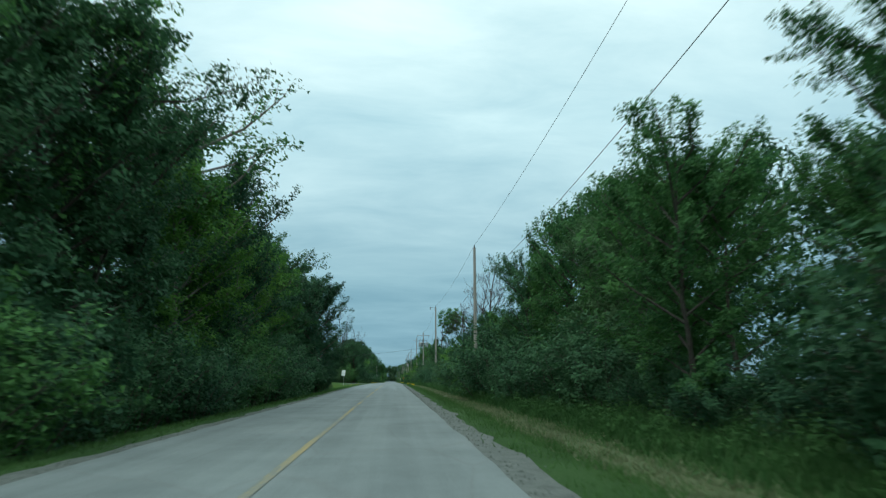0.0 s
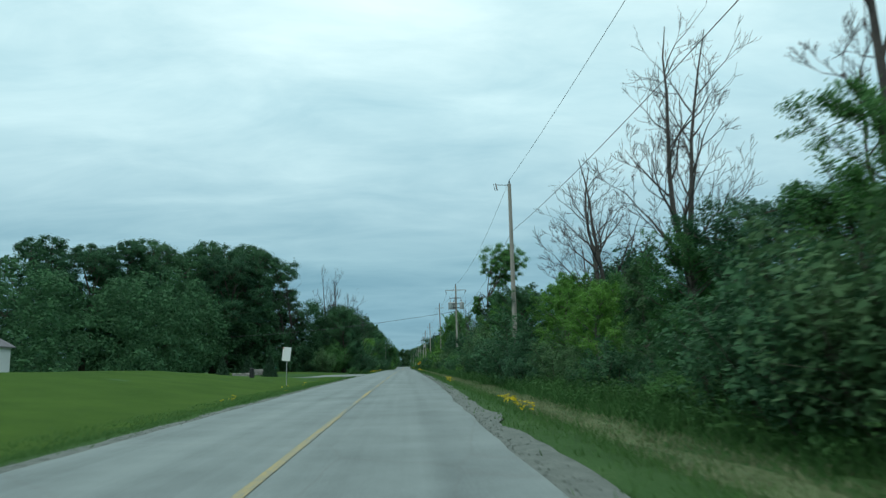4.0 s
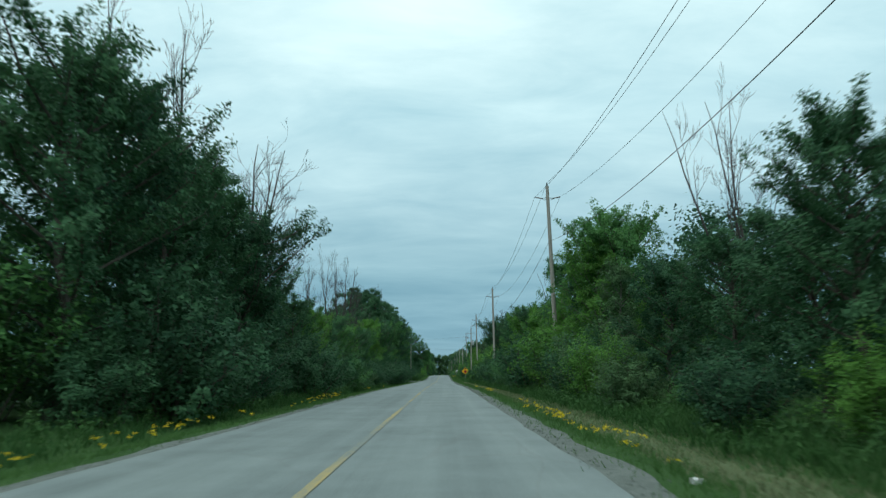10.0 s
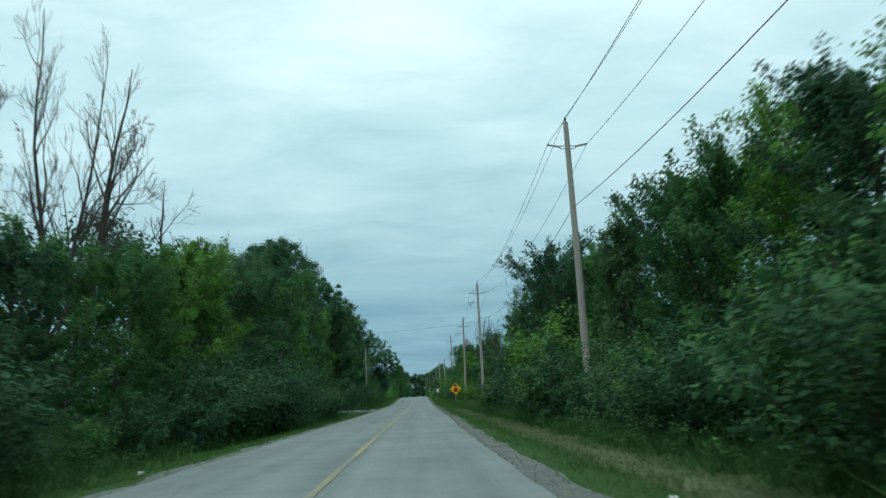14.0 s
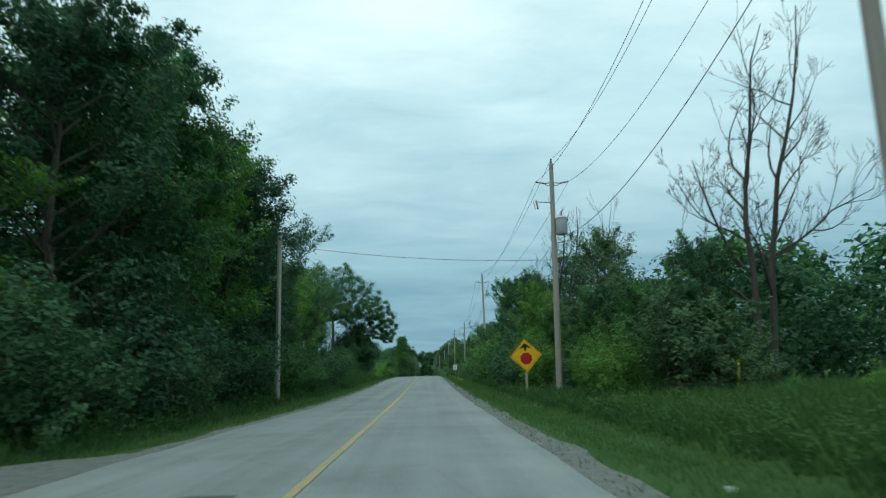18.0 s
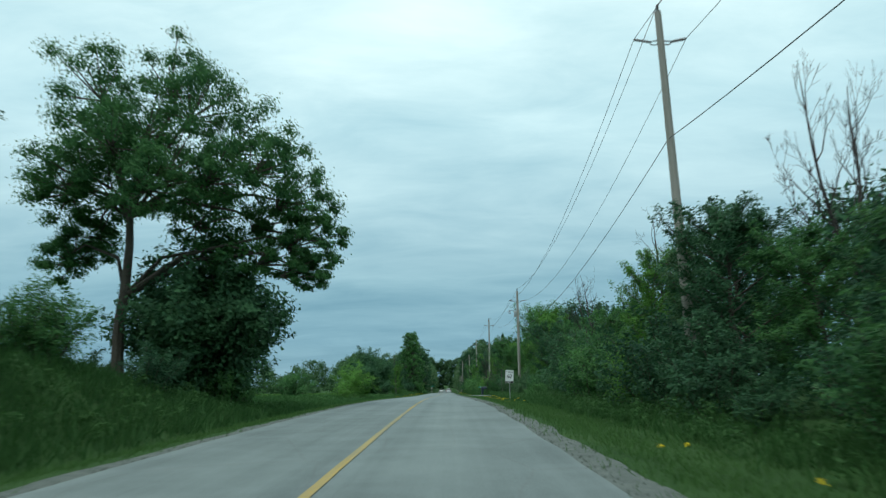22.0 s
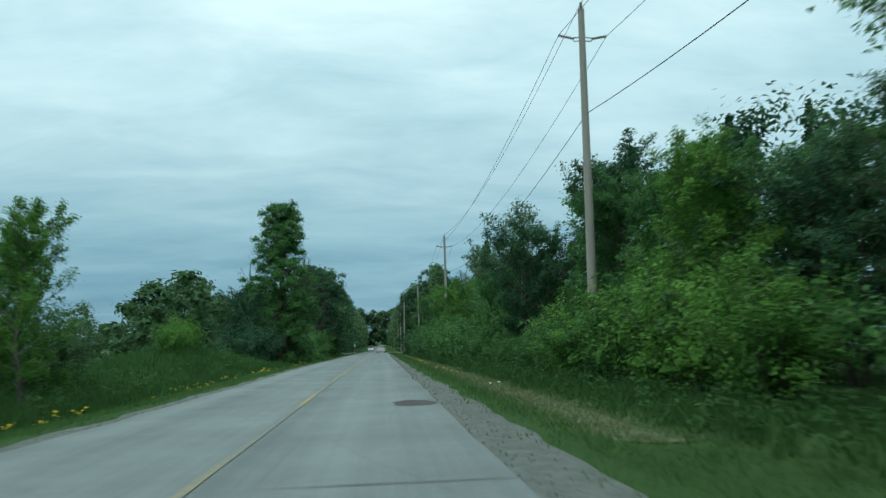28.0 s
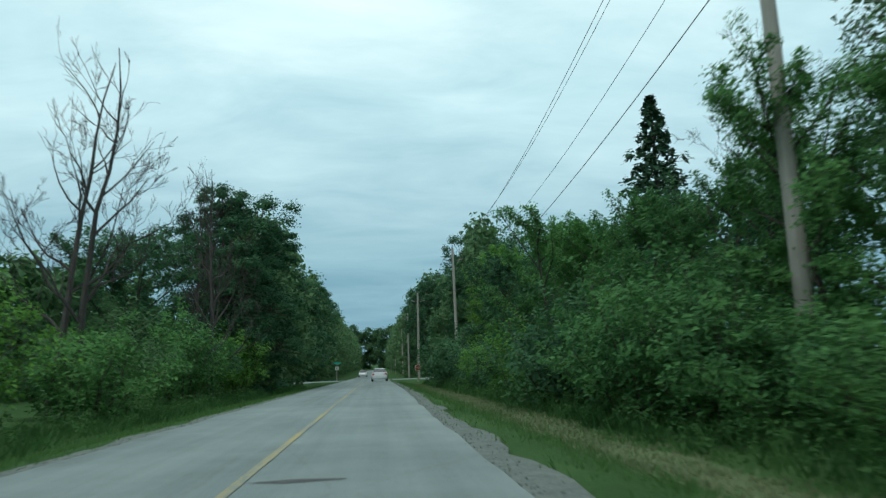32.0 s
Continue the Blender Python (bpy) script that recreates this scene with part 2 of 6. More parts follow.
M_ROAD = road_material()
M_GROUND = ground_material()
M_GRAVEL = surface("gravel", (0.075, 0.092, 0.082), (0.165, 0.190, 0.170), 5.0, 0.95, 0.9, 26.0)
M_DRIVE = surface("driveway_asphalt", (0.130, 0.152, 0.147), (0.215, 0.248, 0.236), 0.8, 0.9, 0.4, 30.0)
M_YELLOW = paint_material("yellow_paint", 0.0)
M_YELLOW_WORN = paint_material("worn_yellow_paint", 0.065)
M_LEAF = leaf_material("leaves_green", (0.030, 0.104, 0.042), (0.108, 0.262, 0.074))
M_LEAF_DARK = leaf_material("leaves_dark", (0.021, 0.070, 0.042), (0.070, 0.172, 0.074), 0.3)
M_LEAF_LIGHT = leaf_material("leaves_light", (0.060, 0.172, 0.036), (0.152, 0.335, 0.066), 0.4)
M_LEAF_GREY = leaf_material("leaves_greygreen", (0.044, 0.112, 0.050), (0.112, 0.210, 0.090), 0.35)
M_NEEDLE = leaf_material("needles", (0.018, 0.050, 0.026), (0.044, 0.098, 0.050), 0.15)
M_GRASS = leaf_material("grass_blades", (0.044, 0.118, 0.030), (0.092, 0.190, 0.058), 0.4)
M_WEED = leaf_material("weed_leaves", (0.032, 0.096, 0.028), (0.074, 0.168, 0.052), 0.4)
M_HAY = leaf_material("dry_grass", (0.130, 0.165, 0.085), (0.250, 0.285, 0.160), 0.3)
M_CROP = leaf_material("crop_leaves", (0.05, 0.13, 0.03), (0.10, 0.21, 0.05), 0.35)
M_FLOWER = leaf_material("yellow_petals", (0.55, 0.42, 0.02), (0.75, 0.60, 0.04), 0.3)
M_BARK = surface("bark", (0.045, 0.038, 0.030), (0.13, 0.115, 0.095), 2.0, 0.95, 0.9, 16.0, stretch=(3, 3, 0.6))
M_BARK_PALE = surface("pale_bark", (0.10, 0.094, 0.082), (0.24, 0.225, 0.20), 2.0, 0.9, 0.7, 14.0, stretch=(2, 2, 0.7))
M_DEAD = surface("dead_wood", (0.032, 0.029, 0.026), (0.095, 0.086, 0.078), 2.5, 0.95, 0.6, 18.0, stretch=(3, 3, 0.5))
M_POLE = surface("weathered_pole_wood", (0.25, 0.235, 0.205), (0.38, 0.36, 0.32), 1.5, 0.9, 0.5, 20.0, stretch=(6, 6, 0.08))
M_STEEL = surface("galvanised_steel", (0.34, 0.35, 0.36), (0.52, 0.53, 0.54), 4.0, 0.45, 0.1, 30.0, metal=0.6)
M_CAN = surface("transformer_paint", (0.34, 0.37, 0.38), (0.46, 0.49, 0.50), 2.0, 0.5, 0.1, 18.0)
M_DARKMETAL = surface("dark_hardware", (0.05, 0.05, 0.05), (0.12, 0.12, 0.12), 6.0, 0.6, 0.2, 30.0, metal=0.3)
M_WIRE = surface("aluminium_wire", (0.06, 0.065, 0.07), (0.10, 0.105, 0.11), 3.0, 0.6, 0.0, 20.0)
M_PORCELAIN = surface("porcelain", (0.16, 0.13, 0.12), (0.26, 0.23, 0.22), 5.0, 0.3, 0.0, 20.0)
M_STONE = surface("field_stone", (0.15, 0.145, 0.135), (0.30, 0.29, 0.27), 2.5, 0.9, 0.7, 22.0)


# ---- plan of the land ----
ROAD_L, ROAD_R = -2.95, 2.95
GRADE = ((-80, -0.45), (0, -0.36), (30, -0.19), (60, -0.02), (95, 0.13), (130, 0.17), (165, 0.13), (200, 0.10), (225, 0.08), (250, -0.06),
         (280, -0.25), (305, -0.41), (330, -0.47), (350, -0.43), (370, -0.24), (390, 0.03), (406, 0.20), (422, 0.26), (445, 0.19), (475, 0.13),
         (505, 0.18), (535, 0.26), (560, 0.31), (620, 0.33), (700, 0.25), (900, 0.2), (3000, 0.2))
GY = np.array([g[0] for g in GRADE], float)
GZ = np.array([g[1] for g in GRADE], float)


def soft(u, w):
    return (math.sqrt(u * u + w * w) + u) / 2


def dip(y):
    """Fall of the land past the crest of the road."""
    return 0.012 * (soft(y - 430, 12) - soft(y - 720, 40) - soft(-430, 12) + soft(-720, 40))


def grade(y):
    """Height of the road along its length."""
    i = int(np.clip(np.searchsorted(GY, y) - 1, 1, len(GY) - 3))
    t = min(max((y - GY[i]) / (GY[i + 1] - GY[i]), 0.0), 1.0)
    m0 = (GZ[i + 1] - GZ[i - 1]) / (GY[i + 1] - GY[i - 1]) * (GY[i + 1] - GY[i])
    m1 = (GZ[i + 2] - GZ[i]) / (GY[i + 2] - GY[i]) * (GY[i + 1] - GY[i])
    return float((2 * t**3 - 3 * t**2 + 1) * GZ[i] + (t**3 - 2 * t**2 + t) * m0 + (-2 * t**3 + 3 * t**2) * GZ[i + 1] + (t**3 - t**2) * m1) - dip(y)


def smooth(a, b, v):
    t = min(max((v - a) / (b - a), 0.0), 1.0)
    return t * t * (3 - 2 * t)


def land(x, y):
    """Height of the ground: road crown level, shallow ditches, banks and lawns."""
    z = grade(y)
    a = abs(x)
    if a > 3.2:
        z += -0.34 * smooth(3.3, 5.4, a) + 0.34 * smooth(6.0, 11.0, a)
        z += 0.05 * noise.noise(Vector((x * 0.3, y * 0.3, 0))) * smooth(3.4, 5.0, a)
    if x < 0:
        lawn = smooth(62, 84, y) * (1 - smooth(185, 200, y))
        z += lawn * ((0.45 + 0.6 * smooth(92, 112, y) * (1 - smooth(128, 143, y))) * smooth(7.5, 19, a) + 0.15 * smooth(4.5, 9, a) * noise.noise(Vector((x * 0.06, y * 0.05, 3))))
        z += 1.8 * smooth(5.2, 9.5, a) * smooth(376, 392, y) * (1 - smooth(404, 422, y)) * (1 - smooth(14, 22, a))
        z += 1.25 * math.exp(-((y - 533) / 11) ** 2 - ((a - 9.5) / 3.0) ** 2)
    if x < -6:
        k = smooth(143, 148, y) * (1 - smooth(163, 169, y))
        z -= k * 0.95 * (z - grade(y) + 0.05 + 0.42 * smooth(6, 16, a) * smooth(143, 166, y))
    # drives meet the road level
    for dy, half, side in ((151, 9, -1), (321, 5, -1), (472, 3, 1), (658, 7, -1), (658, 7, 1)):
        if x * side > 0 and abs(y - dy) < half + 4 and a < 9:
            k = (1 - smooth(half, half + 4, abs(y - dy))) * smooth(3, 4, a) * (1 - smooth(7, 9, a))
            z = z * (1 - k) + (grade(y) - 0.02) * k
    return z


# ---- mesh building ----
class Builder:
    """Collects vertices and faces of one mesh."""

    def __init__(self):
        self.v, self.f = [], []

    def tube(self, pts, radii, seg=6, cap=True):
        base = len(self.v)
        pts = [Vector(p) for p in pts]
        side = None
        for k, p in enumerate(pts):
            d = (pts[min(k + 1, len(pts) - 1)] - pts[max(k - 1, 0)]).normalized()
            if side is None or abs(side.dot(d)) > 0.95:
                side = d.orthogonal().normalized()
            side = (side - d * side.dot(d)).normalized()
            up = d.cross(side)
            for j in range(seg):
                a = 2 * math.pi * j / seg
                self.v.append(p + (side * math.cos(a) + up * math.sin(a)) * radii[k])
        for k in range(len(pts) - 1):
            for j in range(seg):
                a, b = base + k * seg + j, base + k * seg + (j + 1) % seg
                self.f.append((a, b, b + seg, a + seg))
        if cap:
            self.f.append(tuple(base + j for j in reversed(range(seg))))
            self.f.append(tuple(base + (len(pts) - 1) * seg + j for j in range(seg)))
        return self

    def box(self, c, size, turn=0.0, bevel=0.0):
        """A box with chamfered upright edges."""
        sx, sy, sz = (s / 2 for s in size)
        b = bevel or min(size) * 0.12
        ring = [(-sx + b, -sy), (sx - b, -sy), (sx, -sy + b), (sx, sy - b), (sx - b, sy), (-sx + b, sy), (-sx, sy - b), (-sx, -sy + b)]
        base = len(self.v)
        co, si = math.cos(turn), math.sin(turn)
        for z, k in ((-sz, 1.0), (sz - b * 0.5, 1.0), (sz, 1 - b / max(sx, sy) * 0.5)):
            for x, y in ring:
                x, y = x * k, y * k
                self.v.append(Vector((c[0] + x * co - y * si, c[1] + x * si + y * co, c[2] + z)))
        for k in range(2):
            for j in range(8):
                a, d = base + k * 8 + j, base + k * 8 + (j + 1) % 8
                self.f.append((a, d, d + 8, a + 8))
        self.f.append(tuple(base + j for j in reversed(range(8))))
        self.f.append(tuple(base + 16 + j for j in range(8)))
        return self

    def lathe(self, c, rings, seg=14):
        """Rings of (radius, z) turned about the upright axis through c."""
        base = len(self.v)
        for r, z in rings:
            for j in range(seg):
                a = 2 * math.pi * j / seg
                self.v.append(Vector((c[0] + r * math.cos(a), c[1] + r * math.sin(a), c[2] + z)))
        for k in range(len(rings) - 1):
            for j in range(seg):
                a, b = base + k * seg + j, base + k * seg + (j + 1) % seg
                self.f.append((a, b, b + seg, a + seg))
        self.f.append(tuple(base + j for j in reversed(range(seg))))
        self.f.append(tuple(base + (len(rings) - 1) * seg + j for j in range(seg)))
        return self

    def plate(self, outline, depth, m):
        """A flat outline (x, z) made thick along y, placed by the matrix m."""
        base, n = len(self.v), len(outline)
        for y in (-depth / 2, depth / 2):
            for x, z in outline:
                self.v.append(m @ Vector((x, y, z)))
        self.f.append(tuple(base + j for j in range(n)))
        self.f.append(tuple(base + n + j for j in reversed(range(n))))
        for j in range(n):
            a, b = base + j, base + (j + 1) % n
            self.f.append((b, a, a + n, b + n))
        return self

    def mesh(self, name, mat, flat=False):
        me = bpy.data.meshes.new(name)
        me.from_pydata([tuple(v) for v in self.v], [], self.f)
        me.materials.append(mat)
        if not flat:
            me.shade_smooth()
            me.set_sharp_from_angle(angle=radians(38))
        me.update()
        return me


def part(name, mesh, parent, label=""):
    ob = new(name, mesh)
    ob.parent = parent
    if label:
        tagged(ob, label)
    return ob


def root(name, m, label, category, group="", kind=""):
    ob = new(name)
    ob.empty_display_size = 0.3
    ob.matrix_basis = m
    return tagged(ob, label, category, group, kind)


# ---- ground, road, shoulders ----
GROUND_X = [-2500, -900, -400, -200, -120, -80, -60, -45, -35, -28, -22, -18, -15, -12.5, -10.5, -9, -7.8, -6.8, -6, -5.3, -4.7, -4.2, -3.8, -3.4, -2.9,
            -1.5, 0, 1.5, 2.9, 3.4, 3.8, 4.2, 4.7, 5.3, 6, 6.8, 7.8, 9, 10.5, 12.5, 15, 18, 22, 28, 35, 45, 60, 80, 120, 200, 400, 900, 2500]


def build_ground():
    xs = GROUND_X
    ys = [-1500, -400, -150] + list(np.arange(-80, 760, 2.5)) + [800, 860, 950, 1100, 1400, 2000, 3500]
    b = Builder()
    for y in ys:
        for x in xs:
            z = land(x, y)
            if abs(x) < 3.1:
                z -= 0.06
            b.v.append(Vector((x, y, z)))
    n = len(xs)
    for j in range(len(ys) - 1):
        for i in range(n - 1):
            a = j * n + i
            b.f.append((a, a + 1, a + 1 + n, a + n))
    ob = new("ground", b.mesh("ground", M_GROUND))
    tagged(ob, "mown roadside grass and meadow beside the road", "ground", kind="structure")


def strip(name, y0, y1, step, left, right, lift, mat, label, category, hang=0.0):
    """A strip laid along the road between two edges given as functions of y."""
    b = Builder()
    ys = np.arange(y0, y1 + step * 0.5, step)
    for y in ys:
        xl, xr = left(y), right(y)
        for k in range(5):
            x = xl + (xr - xl) * k / 4
            z = land(x, y) + lift
            if hang and k in (0, 4):
                z -= hang
            b.v.append(Vector((x, y, z)))
    for j in range(len(ys) - 1):
        for k in range(4):
            a = j * 5 + k
            b.f.append((a, a + 1, a + 6, a + 5))
    return tagged(new(name, b.mesh(name, mat)), label, category, kind="structure")


def wob(y, seed, amp, freq=0.35):
    return amp * (noise.noise(Vector((y * freq, seed, 0))) + 0.5 * noise.noise(Vector((y * freq * 4, seed, 7))))


def road_left(y):
    return ROAD_L + wob(y, 1, 0.09) + 0.20 * (1 - smooth(40, 60, y)) + 0.18 * smooth(330, 345, y) * (1 - smooth(372, 385, y)) + 0.15 * smooth(415, 430, y) * (1 - smooth(515, 530, y))


def road_right(y):
    return ROAD_R + wob(y, 2, 0.09) - 0.28 * (1 - smooth(85, 110, y)) - 0.22 * smooth(240, 250, y) * (1 - smooth(270, 290, y)) - 0.28 * smooth(415, 430, y) * (1 - smooth(570, 600, y))


build_ground()
strip("road", -80, 900, 1.0, road_left, road_right, 0.022, M_ROAD,
      "pale worn asphalt two-lane country road", "road")
strip("gravel_shoulder", -80, 632, 0.7, lambda y: road_right(y) - 0.25, lambda y: road_right(y) + 0.50 + wob(y, 5, 0.22, 0.45) + 0.25 * smooth(472, 484, y) * (1 - smooth(505, 525, y)) + 0.85 * smooth(304, 310, y) * (1 - smooth(317, 323, y)), 0.006, M_GRAVEL,
      "loose grey gravel shoulder beside the asphalt", "shoulder")
strip("gravel_shoulder", -80, 632, 0.7, lambda y: road_left(y) - 0.36 - wob(y, 8, 0.25, 0.5), lambda y: road_left(y) + 0.25, 0.006, M_GRAVEL,
      "narrow grey gravel shoulder beside the asphalt", "shoulder")
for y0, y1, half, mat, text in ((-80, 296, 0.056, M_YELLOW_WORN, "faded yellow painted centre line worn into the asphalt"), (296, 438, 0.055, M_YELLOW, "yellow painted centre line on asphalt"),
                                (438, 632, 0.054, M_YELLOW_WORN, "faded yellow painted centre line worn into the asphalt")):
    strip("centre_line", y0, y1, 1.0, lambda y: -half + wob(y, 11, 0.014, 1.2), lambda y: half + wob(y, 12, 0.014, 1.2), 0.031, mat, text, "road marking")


# ---- plants ----
def leaf_cloud(name, clumps, size, mat, rng, droop=0.3, long=1.7, fill=0.12, outward=True):
    """Many small folded leaves on the outside of clumps (centre, radii, count)."""
    P, A, B, S = [], [], [], []
    for c, r, n in clumps:
        d = rng.normal(size=(n, 3))
        d /= np.linalg.norm(d, axis=1)[:, None]
        if outward:
            flat = math.hypot(c[0], c[1]) + 0.3 * r[0]
            facing = d[:, 0] * c[0] / flat + d[:, 1] * c[1] / flat + 0.25 * d[:, 2]
            d[(facing < -0.2) & (rng.random(n) < 0.65), :2] *= -1
        d[:, 2] = np.where(d[:, 2] < -0.35, -d[:, 2], d[:, 2])
        rad = (0.80 + 0.24 * rng.normal(size=n)) * (1 + 0.22 * np.sin(d[:, 0] * 5 + c[1]) * np.cos(d[:, 1] * 4 + c[0]))
        inner = rng.random(n) < fill
        rad = np.where(inner, rng.uniform(0.2, 0.6, n), rad)
        P.append(np.array(c) + d * np.array(r) * rad[:, None])
        nrm = d * 0.95 + rng.normal(size=(n, 3)) * 0.42 + np.array([0, 0, 0.4])
        nrm /= np.linalg.norm(nrm, axis=1)[:, None]
        t = rng.normal(size=(n, 3)) + d * 0.5 + np.array([0, 0, -droop])
        t -= nrm * (t * nrm).sum(1)[:, None]
        t /= np.linalg.norm(t, axis=1)[:, None]
        A.append(t); B.append(np.cross(nrm, t))
        S.append(np.where(inner, size * 1.3, size * rng.uniform(0.65, 1.3, n)))
    P, A, B, S = np.concatenate(P), np.concatenate(A), np.concatenate(B), np.concatenate(S)[:, None]
    N = np.cross(A, B)
    n = len(P)
    V = np.empty((n, 3, 3))
    V[:, 0] = P + B * S * 0.55 - A * S * long * 0.4
    V[:, 1] = P + A * S * long * 0.6 - N * S * 0.15
    V[:, 2] = P - B * S * 0.55 - A * S * long * 0.4
    return triangles(name, V, mat)


def triangles(name, V, mat):
    """A mesh of loose triangles from an array of corners (n, 3, 3)."""
    n = len(V)
    me = bpy.data.meshes.new(name)
    me.vertices.add(n * 3); me.loops.add(n * 3); me.polygons.add(n)
    me.vertices.foreach_set("co", V.ravel())
    me.loops.foreach_set("vertex_index", np.arange(n * 3, dtype=np.int32))
    me.polygons.foreach_set("loop_start", np.arange(0, n * 3, 3, dtype=np.int32))
    me.materials.append(mat)
    me.update(calc_edges=True)
    return me


def spray_leaves(name, twigs, per, size, mat, rng, droop=0.3, long=1.6):
    """Loose sprays of leaves along twigs (from, to, spread)."""
    A = np.repeat(np.array([t[0] for t in twigs], float), per, 0)
    B = np.repeat(np.array([t[1] for t in twigs], float), per, 0)
    W = np.repeat(np.array([t[2] for t in twigs], float), per)[:, None]
    n = len(A)
    D = (B - A) / np.maximum(np.linalg.norm(B - A, axis=1), 0.01)[:, None]
    u = (rng.random(n) ** 0.8 * 1.06)[:, None]
    P = A + (B - A) * u + rng.normal(size=(n, 3)) * W * (1.1 - 0.55 * u) * np.array([1, 1, 0.75])
    away = P * np.array([1, 1, 0.0])
    away /= np.maximum(np.linalg.norm(away, axis=1), 0.2)[:, None]
    nrm = D * 0.3 + away * 0.45 + rng.normal(size=(n, 3)) * 0.45 + np.array([0, 0, 0.55])
    nrm /= np.linalg.norm(nrm, axis=1)[:, None]
    t = D * 0.7 + rng.normal(size=(n, 3)) * 0.8 + np.array([0, 0, -droop])
    t -= nrm * (t * nrm).sum(1)[:, None]
    t /= np.linalg.norm(t, axis=1)[:, None]
    side = np.cross(nrm, t)
    S = (size * rng.uniform(0.6, 1.35, n))[:, None]
    V = np.empty((n, 3, 3))
    V[:, 0] = P + side * S * 0.55 - t * S * long * 0.4
    V[:, 1] = P + t * S * long * 0.6 - nrm * S * 0.15
    V[:, 2] = P - side * S * 0.55 - t * S * long * 0.4
    return triangles(name, V, mat)


def add_twigs(b, pts, count, length, spread, rng, out, first=0.25, rise=0.35, r=0.006):
    """Thin twigs along a limb given by its points; each is kept for its leaves."""
    n = len(pts) - 1
    for j in range(count):
        f = min(first + (1 - first) * (j + rng.random()) / count, 0.999) * n
        i = int(f)
        at = pts[i].lerp(pts[i + 1], f - i)
        way = (pts[i + 1] - pts[i]).normalized() * 0.75 + Vector(rng.normal(size=3)) * 0.5 + Vector((0, 0, rise))
        end = at + way.normalized() * length * rng.uniform(0.55, 1.25)
        b.tube([at, end], [r, r * 0.35], 3, cap=False)
        out.append((at, end, spread * rng.uniform(0.7, 1.3)))


def make_tree(seed, h, wide, bare, limbs, per, leaf, mat, bark, shape="round", droop=0.3, stems=1, twigs=9, spread=0.19, girth=1.0):
    """Trunk and crown meshes of a leafy tree of height h: limbs, twigs and sprays of leaves."""
    rng = np.random.default_rng(seed)
    b, out = Builder(), []
    for s in range(stems):
        p = Vector((rng.normal() * 0.25, rng.normal() * 0.25, 0)) if stems > 1 else Vector((0, 0, 0))
        away = Vector((math.cos(s * 3.3 + seed), math.sin(s * 3.3 + seed), 0)) * (0.018 * h if stems > 1 else 0)
        top = h * (0.87 if s == 0 else rng.uniform(0.70, 0.84))
        pts, rad = [], []
        for k in range(8):
            pts.append(Vector((p.x, p.y, top * k / 7 - (0.2 if k == 0 else 0))))
            rad.append(0.0155 * h * girth * (1.3 if k == 0 else 1.0) * (1 - 0.9 * k / 7) / stems**0.5)
            p += Vector((rng.normal() * 0.014 * h, rng.normal() * 0.014 * h, 0)) + away
        b.tube(pts, rad, 7)
        n = limbs // stems
        for k in range(n):
            f = (k + rng.random()) / n
            if shape == "round":
                w = math.sin(math.pi * (0.20 + 0.72 * f)) ** 0.7
            elif shape == "vase":
                w = 0.40 + 0.70 * math.sin(math.pi * f * 0.75)
            else:
                w = (0.80 + 0.2 * math.sin(f * 11)) * (1 - 0.55 * f)
            z = bare + (0.84 - bare) * f
            i = min(int(z * h / top * 7), 6)
            start = pts[i].lerp(pts[i + 1], min(z * h / top * 7 - i, 1))
            a = k * 2.399 + rng.random() * 0.8
            reach = wide * 0.5 * w * rng.uniform(0.6, 1.12)
            lift = min(reach * (0.25 + 1.0 * f) + 0.03 * h, max(h * rng.uniform(0.78, 0.93) - start.z, 0.12))
            end = start + Vector((reach * math.cos(a), reach * math.sin(a), lift))
            mid = start.lerp(end, 0.55) + Vector((rng.normal() * 0.012 * h, rng.normal() * 0.012 * h, (0.02 - 0.05 * f) * h))
            b.tube([start, mid, end], [0.0048 * h, 0.0032 * h, 0.0012 * h], 4, cap=False)
            add_twigs(b, [start, mid, end], twigs, 0.26 * reach + 0.028 * h, spread, rng, out, r=0.0011 * h)
        add_twigs(b, pts[-3:], 7, 0.08 * h, spread, rng, out, 0.1, 0.7, 0.0011 * h)
    return b.mesh("trunk", bark), spray_leaves("crown", out, per, leaf, mat, rng, droop)


def make_shrub(seed, h, wide, stems, per, leaf, mat, spread=0.17):
    """Arching stems from the ground, leafy almost to the foot."""
    rng = np.random.default_rng(seed)
    b, out = Builder(), []
    for k in range(stems):
        a, f = k * 2.399, math.sqrt((k + 0.5) / stems)
        reach = wide * 0.5 * f * rng.uniform(0.75, 1.1)
        top = h * (1.0 - 0.5 * f**1.6) * rng.uniform(0.72, 1.05)
        foot = Vector((reach * 0.35 * math.cos(a), reach * 0.35 * math.sin(a), -0.1))
        mid = Vector((reach * 0.65 * math.cos(a), reach * 0.65 * math.sin(a), top * 0.55))
        end = Vector((reach * math.cos(a + 0.2), reach * math.sin(a + 0.2), top))
        b.tube([foot, mid, end], [0.02, 0.014, 0.005], 4, cap=False)
        add_twigs(b, [foot, mid, end], 9, 0.17 * h + 0.08 * wide, spread * h / 3, rng, out, 0.08, 0.3)
    return b.mesh("branchwork", M_BARK), spray_leaves("foliage", out, per, leaf, mat, rng, 0.25)


